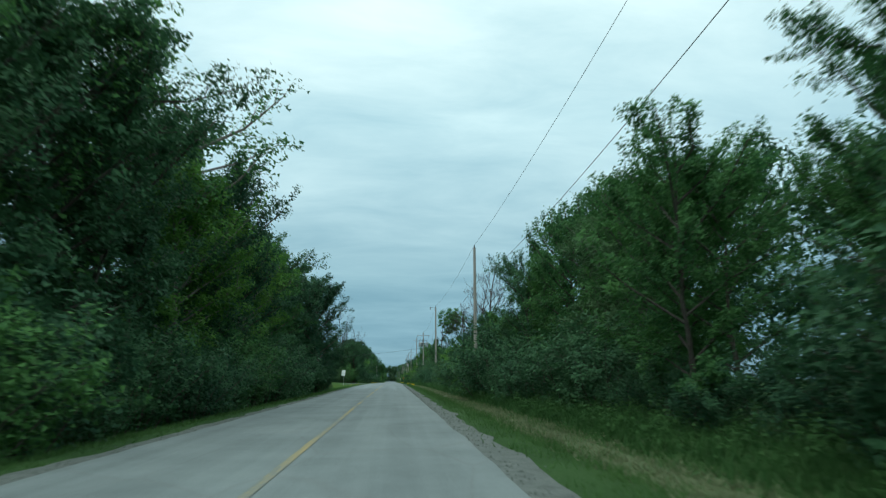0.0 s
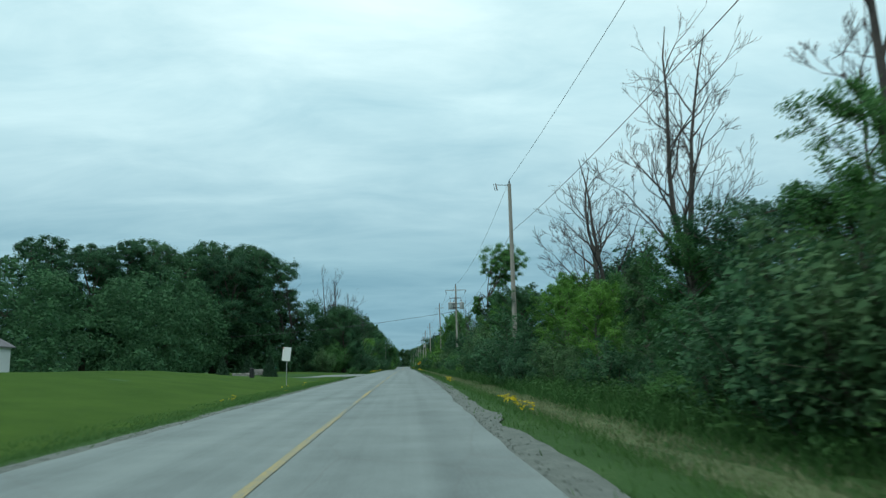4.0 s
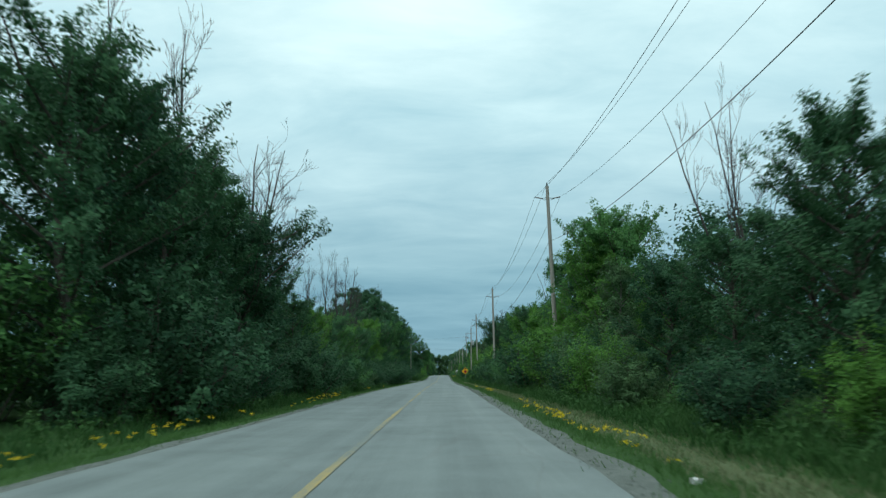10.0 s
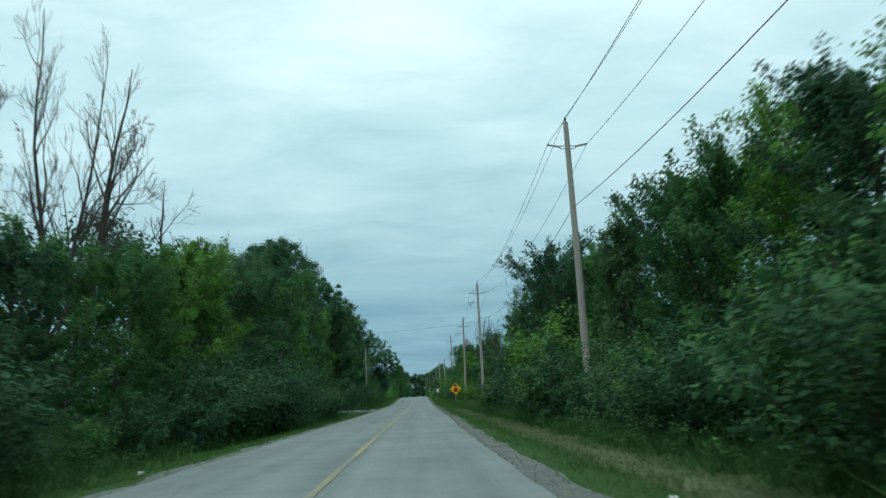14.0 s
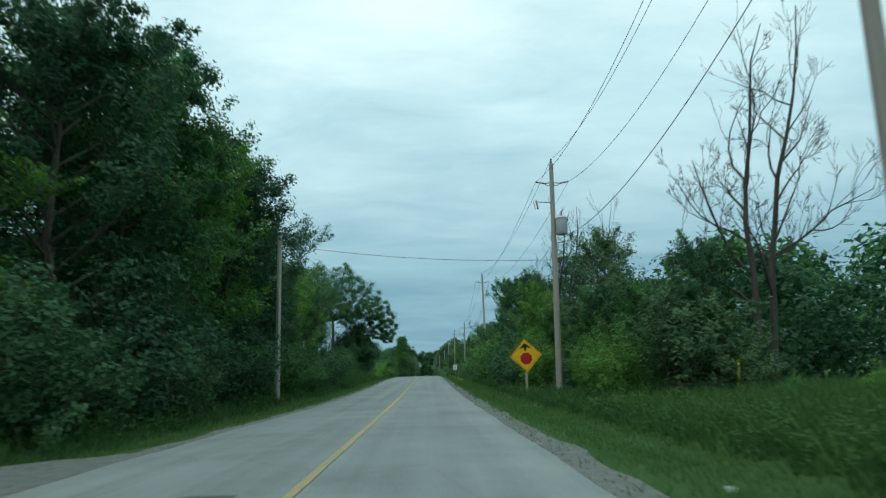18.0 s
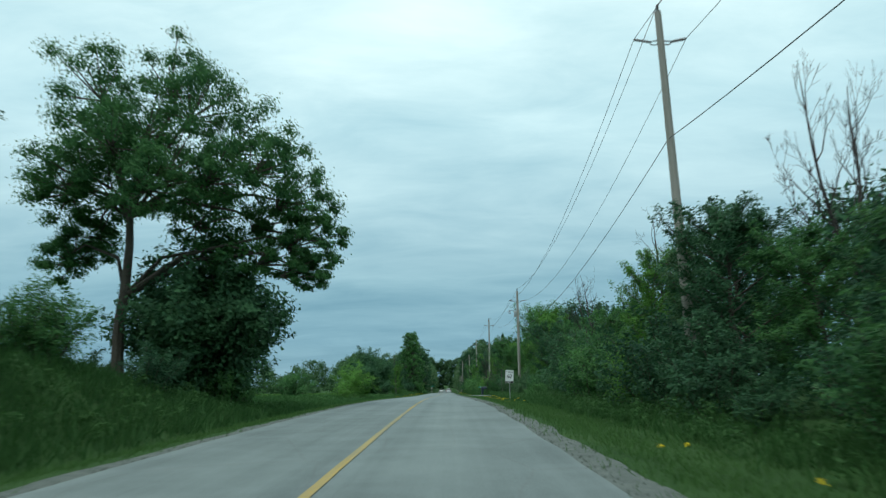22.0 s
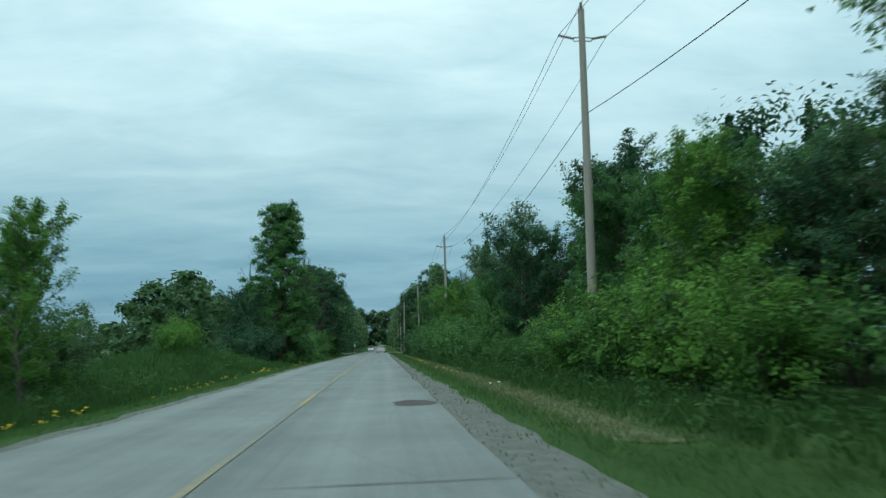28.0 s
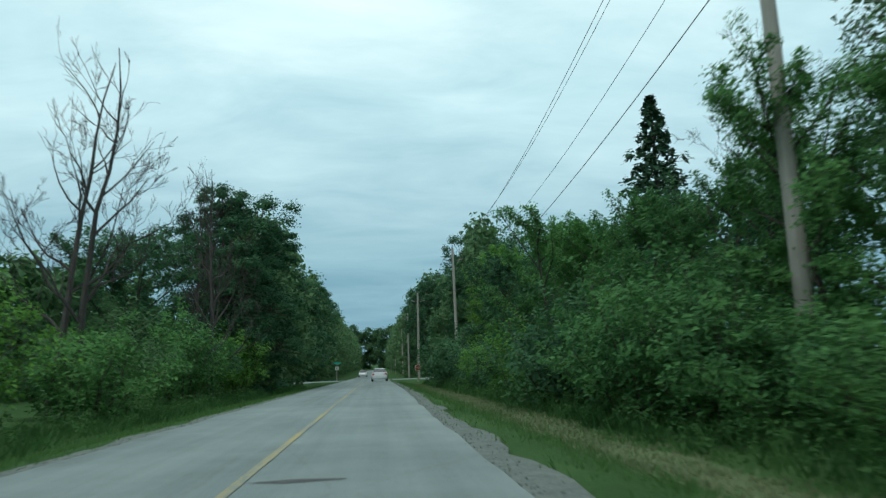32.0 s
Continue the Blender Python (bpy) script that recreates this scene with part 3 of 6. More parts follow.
def bare_branch(b, p, d, length, r, rng, depth, curl=0.12):
    """A bare branch that bends upward and bears finer ones along its length."""
    n = 5 if depth > 1 else 3
    pts, rad = [Vector(p)], [r]
    d = Vector(d).normalized()
    for k in range(n):
        d = (d + Vector(rng.normal(size=3)) * 0.2 + Vector((0, 0, curl))).normalized()
        pts.append(pts[-1] + d * length / n)
        rad.append(max(r * (1 - 0.8 * (k + 1) / n), 0.006))
    b.tube(pts, rad, 6 if r > 0.05 else 4 if r > 0.015 else 3, cap=False)
    if depth <= 0:
        return
    for k in range(int(rng.integers(3, 6))):
        f = rng.uniform(0.3, 1.0)
        i = min(int(f * n), n - 1)
        at = pts[i].lerp(pts[i + 1], f * n - i)
        side = Vector(rng.normal(size=3))
        side = (side - d * side.dot(d)).normalized()
        bare_branch(b, at, d * 0.85 + side * rng.uniform(0.4, 0.8), length * rng.uniform(0.4, 0.65) * (1.15 - 0.45 * f), max(rad[i] * 0.55, 0.006), rng, depth - 1, curl)


def make_dead(seed, h, spread=0.5, stems=1, low=0.3, lean=0.0):
    """Trunk and branch meshes of a leafless tree."""
    rng = np.random.default_rng(seed)
    b, limbs = Builder(), Builder()
    for s in range(stems):
        p = Vector((rng.normal() * 0.35, rng.normal() * 0.35, -0.2)) if stems > 1 else Vector((0, 0, -0.2))
        d = Vector((rng.normal() * 0.07 + lean, rng.normal() * 0.07, 1)).normalized()
        pts, rad = [], []
        r0 = 0.017 * h / stems**0.4
        for k in range(10):
            pts.append(p.copy()); rad.append(r0 * (1 - 0.9 * k / 9))
            d = (d + Vector((rng.normal() * 0.09, rng.normal() * 0.09, 0.05))).normalized()
            p += d * h / 9
        b.tube(pts, rad, 7)
        for k in range(int(low * 9), 9):
            for q in range(2 if stems < 3 else 1):
                a = rng.random() * 2 * math.pi
                w = Vector((math.cos(a) * spread * 1.3, math.sin(a) * spread * 1.3, 0.9))
                bare_branch(limbs, pts[k].lerp(pts[k - 1], rng.random()), w, h * rng.uniform(0.22, 0.40) * (1.2 - k / 12), rad[k] * 0.55 + 0.006, rng, 3 if k < 6 else 2)
    return b.mesh("trunk", M_DEAD), limbs.mesh("branchwork", M_DEAD)


def make_conifer(seed, h, wide, mat, layers=13, per=26, leaf=0.16, ragged=0.25):
    rng = np.random.default_rng(seed)
    b, blobs = Builder(), []
    b.tube([(0, 0, -0.2), (0, 0, h * 0.5), (0, 0, h * 0.98)], [0.016 * h, 0.009 * h, 0.002 * h], 7)
    for k in range(layers):
        f = (k + 0.5) / layers
        z = h * (0.10 + 0.88 * f)
        reach = wide * 0.5 * (1 - f) ** 0.85 + 0.03
        m = max(3, int(7 * (1 - f) + 3))
        for j in range(m):
            a = j * 2 * math.pi / m + k * 0.7 + rng.random() * 0.4
            rr = reach * rng.uniform(1 - ragged, 1 + ragged * 0.5)
            end = Vector((rr * math.cos(a), rr * math.sin(a), z - rr * 0.12))
            b.tube([(0, 0, z), end], [0.004 * h * (1 - f) + 0.006, 0.004], 3, cap=False)
            for q in (0.45, 0.85):
                c = Vector((0, 0, z)).lerp(end, q)
                g = (rr * 0.32 + 0.10) * (1 - 0.72 * f)
                blobs.append((c, (g, g, h / layers * 0.8), int(per * (1.1 - 0.5 * f))))
    return b.mesh("trunk", M_BARK), leaf_cloud("foliage", blobs, leaf, mat, rng, 0.1, long=2.6, fill=0.05)


def make_pine(seed, h, wide):
    """A ragged pine: open whorls of rising branches with tufts of long needles."""
    rng = np.random.default_rng(seed)
    b, out = Builder(), []
    b.tube([(0, 0, -0.2), (0.05, 0, h * 0.5), (0, 0.05, h * 0.97)], [0.019 * h, 0.011 * h, 0.003 * h], 8)
    layers = 14
    for k in range(layers):
        f = k / (layers - 1)
        z = h * (0.10 + 0.84 * f)
        m = 7 if f < 0.7 else 5
        for j in range(m):
            a = j * 6.283 / m + k * 0.9 + rng.random() * 0.5
            rr = wide * 0.5 * (1 - 0.82 * f) * rng.uniform(0.62, 1.12)
            start, end = Vector((0, 0, z)), Vector((rr * math.cos(a), rr * math.sin(a), z + rr * (0.02 + 0.30 * f) + 0.05 * h * f))
            mid = start.lerp(end, 0.6) - Vector((0, 0, rr * 0.06))
            b.tube([start, mid, end], [0.005 * h, 0.0035 * h, 0.0015 * h], 4, cap=False)
            add_twigs(b, [start, mid, end], 9, 0.16 * rr + 0.035 * h, 0.11, rng, out, 0.12, 0.35, 0.0012 * h)
    add_twigs(b, [Vector((0, 0, h * 0.9)), Vector((0, 0, h))], 5, 0.06 * h, 0.06, rng, out, 0.1, 0.9, 0.001 * h)
    return b.mesh("trunk", M_BARK), spray_leaves("foliage", out, 84, 0.042, M_NEEDLE, rng, -0.1, 4.6)


def make_lobed(seed, h, lobes, leaf, per, mat, bark, droop=0.4, clumps=12, fork=0.45, girth=1.0):
    """A big tree: limbs rise from the trunk into rounded lobes (x, y, z, radius) of clustered leaves."""
    rng = np.random.default_rng(seed)
    b, blobs = Builder(), []
    p, pts, rad = Vector((0, 0, -0.2)), [], []
    for k in range(6):
        pts.append(p.copy()); rad.append(0.021 * h * girth * (1.3 if k == 0 else 1.0) * (1 - 0.10 * k))
        p += Vector((rng.normal() * 0.01 * h, rng.normal() * 0.01 * h, fork * h / 5))
    b.tube(pts, rad, 9)
    for x, y, z, r in lobes:
        c = Vector((x, y, z))
        i = 5 if z > fork * h * 0.8 else max(2, int(5 * z / (fork * h)))
        start = pts[min(i, 5)] - Vector((0, 0, 0.03 * h))
        rise = max(0.02, 0.10 - 0.2 * (z / h - 0.3)) * h
        q1 = start.lerp(c, 0.35) + Vector((rng.normal() * 0.015 * h, rng.normal() * 0.015 * h, rise * 0.9))
        q2 = start.lerp(c, 0.72) + Vector((rng.normal() * 0.015 * h, rng.normal() * 0.015 * h, rise * 0.8))
        b.tube([start, q1, q2, c], [0.0085 * h * girth, 0.0055 * h * girth, 0.0035 * h, 0.002 * h], 6, cap=False)
        for k in range(clumps):
            v = 1 - 2 * (k + 0.5) / clumps
            a, q = k * 2.399 + rng.random() * 0.7, math.sqrt(1 - v * v)
            e = c + Vector((q * math.cos(a), q * math.sin(a), v * 0.85)) * r * rng.uniform(0.5, 1.0)
            g = r * rng.uniform(0.30, 0.46)
            blobs.append((e, (g, g, g * rng.uniform(0.65, 0.95)), int(per * rng.uniform(0.75, 1.25))))
            b.tube([c.lerp(start, 0.15), e], [0.003 * h, 0.0012 * h], 4, cap=False)
    return b.mesh("trunk", bark), leaf_cloud("crown", blobs, leaf, mat, rng, droop)


def random_lobes(seed, h, wide, bare, n, point=0.0):
    """Lobes of an uneven rounded crown, narrower to the top with point."""
    rng = np.random.default_rng(seed)
    out = []
    for k in range(n):
        f = (k + rng.random()) / n
        w = math.sin(math.pi * (0.16 + 0.74 * f)) ** 0.7 * (1 - point * f)
        a = k * 2.399 + rng.random() * 0.8
        r = wide * rng.uniform(0.15, 0.23) * (0.75 + 0.35 * w)
        rr = max(wide * 0.5 * w * rng.uniform(0.55, 1.0) - r * 0.5, 0)
        out.append((rr * math.cos(a), rr * math.sin(a), h * (bare + (1 - bare) * f * 0.9) + r * 0.2, r))
    return out


TREES = [make_tree(11, 10, 6.0, 0.05, 36, 82, 0.080, M_LEAF, M_BARK),
         make_tree(12, 10, 5.5, 0.05, 36, 82, 0.078, M_LEAF_DARK, M_BARK),
         make_tree(13, 10, 5.8, 0.05, 38, 80, 0.080, M_LEAF, M_BARK, stems=2),
         make_tree(14, 10, 4.9, 0.06, 34, 80, 0.076, M_LEAF_LIGHT, M_BARK_PALE),
         make_tree(15, 10, 6.0, 0.05, 38, 82, 0.080, M_LEAF_DARK, M_BARK, "vase", stems=2)]
SLIM = [make_tree(21, 10, 3.6, 0.10, 30, 62, 0.072, M_LEAF_GREY, M_BARK_PALE, "column", spread=0.2),
        make_tree(22, 10, 3.2, 0.12, 30, 62, 0.072, M_LEAF, M_BARK_PALE, "column", spread=0.2),
        make_tree(23, 10, 4.2, 0.22, 28, 60, 0.072, M_LEAF_GREY, M_BARK_PALE, spread=0.2)]
AIRY = [make_tree(24, 12, 5.6, 0.20, 30, 28, 0.092, M_LEAF, M_BARK_PALE, spread=0.30, twigs=9),
        make_tree(25, 12, 5.0, 0.24, 28, 28, 0.092, M_LEAF, M_BARK_PALE, "vase", spread=0.30, twigs=9, stems=2),
        make_tree(26, 12, 3.9, 0.42, 26, 12, 0.080, M_LEAF_GREY, M_BARK_PALE, "column", 0.1, spread=0.26, twigs=9)]
WALNUT = [(-2.1, 0, 13.9, 2.2), (1.4, 0.8, 14.4, 2.1), (3.1, -0.6, 12.6, 2.2), (-1.9, 0.6, 11.2, 2.2), (-3, -0.8, 8.8, 1.8), (-0.7, 1.8, 11.4, 2.2), (-0.3, -2.2, 10.6, 2), (4.9, 0.8, 11.2, 2.1), (6.4, -0.4, 9.6, 1.9),
          (7.7, 0.4, 8.2, 1.7), (8.4, 0.2, 6.6, 1.3), (8.2, -0.2, 5.2, 0.9), (-2.4, 1.6, 7, 1.5), (2, 3, 9.2, 2), (4.6, -2, 8.8, 1.8), (-3.4, 0.8, 6.2, 1.4), (2.2, -3.2, 8.2, 1.7), (6.1, 1.4, 7.4, 1.4),
          (0.3, 0.4, 12, 2.4), (-1.3, 0.6, 8.6, 1.9), (3.2, 0.8, 7.4, 1.9), (-2.3, -0.8, 9.4, 2), (4.2, 0.6, 5.8, 1.5), (2.4, -1.4, 9.6, 2.1), (6.8, 0.2, 5.8, 1.2)]
TUFT = [(0.9, 0, 15.6, 1.9), (2.6, 0.6, 16.0, 1.7), (3.8, -0.3, 14.6, 1.7), (1.9, -0.8, 14.0, 1.8), (0.3, 0.5, 13.7, 1.5), (3, 0.7, 12.8, 1.4), (1.6, 0.9, 12.2, 1.2), (2.5, 0, 15.0, 1.7), (-1.7, -0.2, 8.8, 0.55), (-1.5, 0.3, 7.9, 0.6), (-1.6, 0.2, 9.6, 0.5), (-1.4, 0.1, 7.0, 0.6), (-2, 0.1, 8.2, 0.5)]
BIG = [make_lobed(33, 18, random_lobes(33, 18, 11.0, 0.16, 20), 0.11, 300, M_LEAF_DARK, M_BARK, 0.9),
       make_lobed(34, 18, random_lobes(34, 18, 11.5, 0.05, 24), 0.11, 300, M_LEAF_DARK, M_BARK),
       make_lobed(35, 16, random_lobes(35, 16, 9.4, 0.0, 28, 0.55), 0.095, 200, M_LEAF, M_BARK, fork=0.6),
       make_lobed(36, 15, WALNUT, 0.074, 330, M_LEAF, M_BARK, 1.6, 15, 0.56, 0.95),
       make_lobed(37, 17, TUFT, 0.08, 290, M_LEAF, M_BARK, 0.4, 13, 0.6, 0.55),
       make_lobed(38, 10, random_lobes(38, 10, 3.9, 0.07, 18, 0.45), 0.07, 90, M_LEAF_DARK, M_BARK, fork=0.7)]
SHRUBS = [make_shrub(41, 3.2, 3.6, 16, 56, 0.066, M_LEAF), make_shrub(42, 3.0, 3.8, 16, 56, 0.066, M_LEAF_DARK),
          make_shrub(43, 3.4, 3.3, 16, 54, 0.066, M_LEAF_LIGHT), make_shrub(44, 2.8, 3.8, 16, 56, 0.066, M_LEAF),
          make_shrub(45, 3.0, 3.4, 16, 54, 0.066, M_LEAF_GREY)]
DEADS = [make_dead(51, 10, 0.7), make_dead(52, 10, 0.85, stems=2, low=0.4, lean=0.1), make_dead(53, 10, 0.4, stems=3, low=0.35), make_dead(54, 10, 0.6, stems=2), make_dead(55, 10, 0.45, low=0.4)]
SPRUCE = [make_conifer(61, 10, 4.2, M_NEEDLE, 28, 34, 0.085, 0.4), make_conifer(62, 10, 3.4, M_NEEDLE, 28, 34, 0.085, 0.4)]
PINE = [make_pine(63, 10, 7.6)]
CEDAR = make_conifer(64, 2.5, 1.5, M_NEEDLE, 12, 60, 0.05, 0.1)

rng = np.random.default_rng(7)


def plant(kind, meshes, x, y, sx, sz, turn, label, category, group, names, sink=0.05):
    o = root(kind, Matrix.Translation((x, y, land(x, y) - sink)) @ Matrix.Rotation(turn, 4, "Z") @ Matrix.Diagonal((sx, sx, sz, 1)), label, category, group)
    for nm, me in zip(names, meshes):
        part(nm, me, o)
    return o


def tree(i, x, y, h, wide=1.0, pool=None, turn=None, label="", base=10.0):
    pool = TREES if pool is None else pool
    k = h / base
    text = label or {id(TREES): "leafy green broadleaf tree at the edge of the woods", id(SLIM): "slender pale-barked young poplar tree among shrubs",
                     id(AIRY): "tall airy pale-barked poplar with thin foliage", id(BIG): "big dark green spreading broadleaf tree"}[id(pool)]
    return plant("tree", pool[i % len(pool)], x, y, k * wide, k, rng.random() * 6.28 if turn is None else turn, text, "tree", "roadside trees", ("trunk", "crown"))


def shrub(i, x, y, h, wide=1.0, label=""):
    k = h / 3.1
    text = label or ("dense green shrub by the road verge", "dark green bushy shrub below the trees", "bright yellow-green shrub by the road verge",
                     "leafy green shrub by the road verge", "grey-green shrub by the road verge")[i % 5]
    return plant("shrub", SHRUBS[i % len(SHRUBS)], x, y, k * wide, k, rng.random() * 6.28, text, "shrub", "roadside shrubs", ("branchwork", "foliage"))


def dead_tree(i, x, y, h, wide=1.0, turn=None):
    return plant("dead_tree", DEADS[i % len(DEADS)], x, y, h / 10 * wide, h / 10, rng.random() * 6.28 if turn is None else turn,
                 "bare grey dead tree standing among green bushes", "dead tree", "dead trees", ("trunk", "branchwork"))


def conifer(x, y, h, wide=1.0, pool=None, i=0):
    pool = SPRUCE if pool is None else pool
    return plant("conifer", pool[i % len(pool)], x, y, h / 10 * wide, h / 10, rng.random() * 6.28, "dark green conifer rising behind broadleaf bushes", "conifer tree", "conifers", ("trunk", "foliage"))


def curve_of(table):
    ys, hs = [t[0] for t in table], [t[1] for t in table]
    return lambda y: float(np.interp(y, ys, hs))


# skyline heights of the woods on the side of the poles
HR = curve_of(((-30, 8), (15, 7.6), (24, 9.5), (36, 11.8), (46, 13.5), (55, 13), (60, 10), (64, 7.6), (85, 7.2), (92, 5.5), (102, 5), (114, 7), (126, 6.6), (135, 8.3), (139, 5.5),
               (142, 3.6), (150, 3.8), (160, 4.2), (170, 5), (180, 5.6), (188, 6.0), (193, 7.4), (199, 6), (206, 6), (212, 7), (218, 10), (224, 9.8), (230, 7), (240, 8.2),
               (247, 8.6), (252, 9.2), (262, 8.5), (270, 10.5), (288, 11.5), (300, 10), (310, 8.5), (316, 4), (322, 3.2), (338, 3.2), (345, 5), (351, 6), (356, 8), (361, 6.2), (366, 6.2), (374, 8.4), (384, 11.5),
               (391, 13.0), (396, 9.0), (399, 6), (403, 5), (410, 7), (417, 8.2), (422, 6.9), (428, 6.2), (434, 5.5), (440, 5.0), (450, 6.2), (456, 8), (463, 9.5), (480, 8.0), (490, 8.8), (497, 8.6), (503, 6.6),
               (510, 7), (519, 10), (525, 9.8), (531, 6.9), (537, 6.9), (543, 7.6), (548, 7.6), (556, 7.4), (564, 8.4), (571, 7.5), (580, 8.0), (598, 8.2), (612, 12), (626, 14)))


def woods_right():
    y = 4.0
    while y < 628:
        h = HR(y)
        if not 466 < y < 477.5:
            foot = 8.0 + (1.2 if y < 32 else 0) + rng.uniform(-0.6, 0.9) + (2.0 if 424 < y < 468 else 0) + (0.7 if 395 < y < 424 else 0) + (2.2 if 345 < y < 359 else 0) + (1.4 if 503 < y < 524 else 0) + (4.5 if 316 < y < 343 else 0) + (2.0 if 477 < y < 503 else 0)
            # dark-leaved shrubs favoured: shade under the trees is put into leaf colour
            kind = 2 if 299 < y < 318 else 1 if y < 52 and rng.random() < 0.7 else int(rng.choice((0, 1, 1, 1, 1, 3, 2, 4)))
            shrub((0, 3, 0, 3, 2)[kind] if 514 < y < 564 else kind, foot, y, min(h * 0.42, 1.8 if 299 < y < 318 else 3.2) * rng.choice((0.55, 0.8, 1.0, 1.35)) * rng.uniform(0.85, 1.15), 1.1)
        y += rng.uniform(2.4, 3.4)
    y = 6.0
    while y < 630:
        h = HR(y)
        if 466 < y < 478 or 318 < y < 341:
            pass
        elif h > 4.5:
            slim = rng.random() < 0.2
            back = 0.35 * max(h - 9, 0) + (1.2 if 38 < y < 62 else 0)
            kind = int(rng.choice((0, 1, 2, 4))) if y < 52 else int(rng.integers(0, 5))
            tree((0, 3, 2, 3, 0)[kind] if 550 < y < 572 else (0, 0, 2, 3, 2)[kind] if y < 40 else kind, 10.9 + back + rng.uniform(-1.3, 1.2) + (1.6 if 477 < y < 503 or 424 < y < 466 else 0.8 if 503 < y < 524 else 0), y, h * rng.uniform(0.82, 1.03), 1.15 if slim else 0.85 if h > 10 else 1.0 if h > 7 else 1.2, SLIM if slim else TREES)
        else:
            shrub(int(rng.integers(0, 5)), 11.2, y, h * rng.uniform(0.8, 1.05), 1.2)
        y += rng.uniform(3.3, 4.2)


def woods_left(y0, y1, x, height, step, foot=True, slim_share=0.15):
    y = y0
    while y < y1:
        h = height(y)
        slim = rng.random() < slim_share
        slim = slim and not 195 < y < 216
        tree(int(rng.choice((1, 4))) if 195 < y < 226 else int(rng.integers(0, 5)), x + rng.uniform(-0.7, 0.7), y, h * rng.uniform(0.88, 1.05), 1.0, SLIM if slim else TREES)
        y += rng.uniform(step * 0.85, step * 1.2)
    y = y0 - 1
    while foot and y < y1 + 1:
        shrub(int(rng.choice((0, 1, 3, 3, 4))) if rng.random() < 0.3 and not 195 < y < 226 else 1, x + 2.6 + rng.uniform(-0.4, 0.5), y, min(height(y) * 0.36, 3.2) * rng.choice((0.55, 0.8, 1.0, 1.35)) * rng.uniform(0.85, 1.15), 1.1)
        y += rng.uniform(2.5, 3.4)


def woods_mass(name, spots, label, leaf=0.19, per=140, mat=None):
    """Joined foliage of far woods: spots of (x, y, height, width)."""
    blobs = []
    for x, y, h, w in spots:
        z0 = land(x, y)
        for k in range(22):
            f = (k + rng.random()) / 22
            a, rr = rng.random() * 6.28, w * 0.5 * rng.random() ** 0.5 * math.sin(math.pi * min(f * 0.8 + 0.2, 0.97)) ** 0.7
            R = w * rng.uniform(0.14, 0.21)
            blobs.append((Vector((x + rr * math.cos(a), y + rr * math.sin(a), z0 + h * (0.02 + 0.90 * f))), (R, R, R * 0.85), per))
    ob = new(name, leaf_cloud(name, blobs, leaf, mat or M_LEAF_DARK, rng, 0.2, 1.4, outward=False))
    return tagged(ob, label, "woods", kind="stuff")


woods_right()
LEFT = ((6, 43, -8.3, ((6, 12.5), (30, 13), (45, 12.5)), 3.9), (45, 61, -9.3, ((45, 12.4), (56, 12), (64, 11)), 3.8), (199, 232, -10.3, ((199, 12.5), (208, 12.8), (214, 11.3), (222, 9), (232, 7.2)), 3.8),
        (233, 282, -9.8, ((232, 7.2), (246, 7.4), (256, 8.2), (264, 7), (275, 7.6), (282, 10)), 3.9), (284, 312, -9.6, ((284, 11), (300, 12), (314, 11)), 4.0),
        (334, 366, -11.0, ((331, 13), (345, 15.5), (366, 13)), 4.4), (368, 386, -10.3, ((368, 9.8), (386, 10.5)), 3.8))
for y0, y1, x, tops, step in LEFT:
    woods_left(y0, y1, x, curve_of(tops), step)

# woods behind the front rows, and far tree lines
spots = [(17 + rng.uniform(-1.5, 2), y, max(HR(y) * 1.08, 5.0), 8) for y in np.arange(8, 640, 4.6) if HR(y) > 5.4]
woods_mass("woods_behind_verge", spots, "dense dark green woods behind the roadside trees")
spots = [(27 + rng.uniform(-2, 6), y, 7.5 + rng.uniform(-1, 1.5), 9) for y in np.arange(60, 470, 6)]
woods_mass("woods_behind_verge", spots, "dark green woods deep behind the roadside trees", 0.36, 42)
spots = []
for y0, y1, x, tops, step in LEFT:
    top = curve_of(tops)
    spots += [(x - 6.5 + rng.uniform(-2, 1), y, top(y) * 1.08, 8) for y in np.arange(y0, y1, 4.6)]
spots += [(-32 + rng.uniform(-4, 4), y, 10 + rng.uniform(-2, 2), 9) for y in np.arange(205, 380, 6)]
woods_mass("woods_behind_lane", spots, "dense dark woods behind roadside trees and lawn")
spots = [(-32 - (y - 90) * -0.02 + rng.uniform(-3, 3) - max(0, 165 - y) * 0.55, y, 13 + rng.uniform(-2, 2.5), 9) for y in np.arange(84, 186, 3.2)]
spots += [(-43 + rng.uniform(-4, 4) - max(0, 165 - y) * 0.55, y, 14.5 + rng.uniform(-2, 2), 10) for y in np.arange(84, 196, 4.5)]
spots += [(x, 178 + rng.uniform(-4, 8) - x * 0.25, 14, 9) for x in np.arange(-64, -20, 4)]
woods_mass("woods_behind_lawn", spots, "dark green woods closing off the lawn", 0.26, 85)
spots = [(x, 655 + rng.uniform(-12, 12) - 0.1 * x, 11 + rng.uniform(-3, 4), 13) for x in np.arange(-330, -24, 4)]
spots += [(-150 + rng.uniform(-8, 8), y, 8.5 + rng.uniform(-2, 2), 13) for y in np.arange(380, 640, 5)]
spots += [(-24 + rng.uniform(-3, 3), y, 10 + rng.uniform(-2, 3), 9) for y in np.arange(576, 640, 5)]
# lighter grey-green leaves put the haze of distance into the colour
woods_mass("far_tree_line", spots, "far tree line beyond the crop field", 0.5, 56, M_LEAF_GREY)
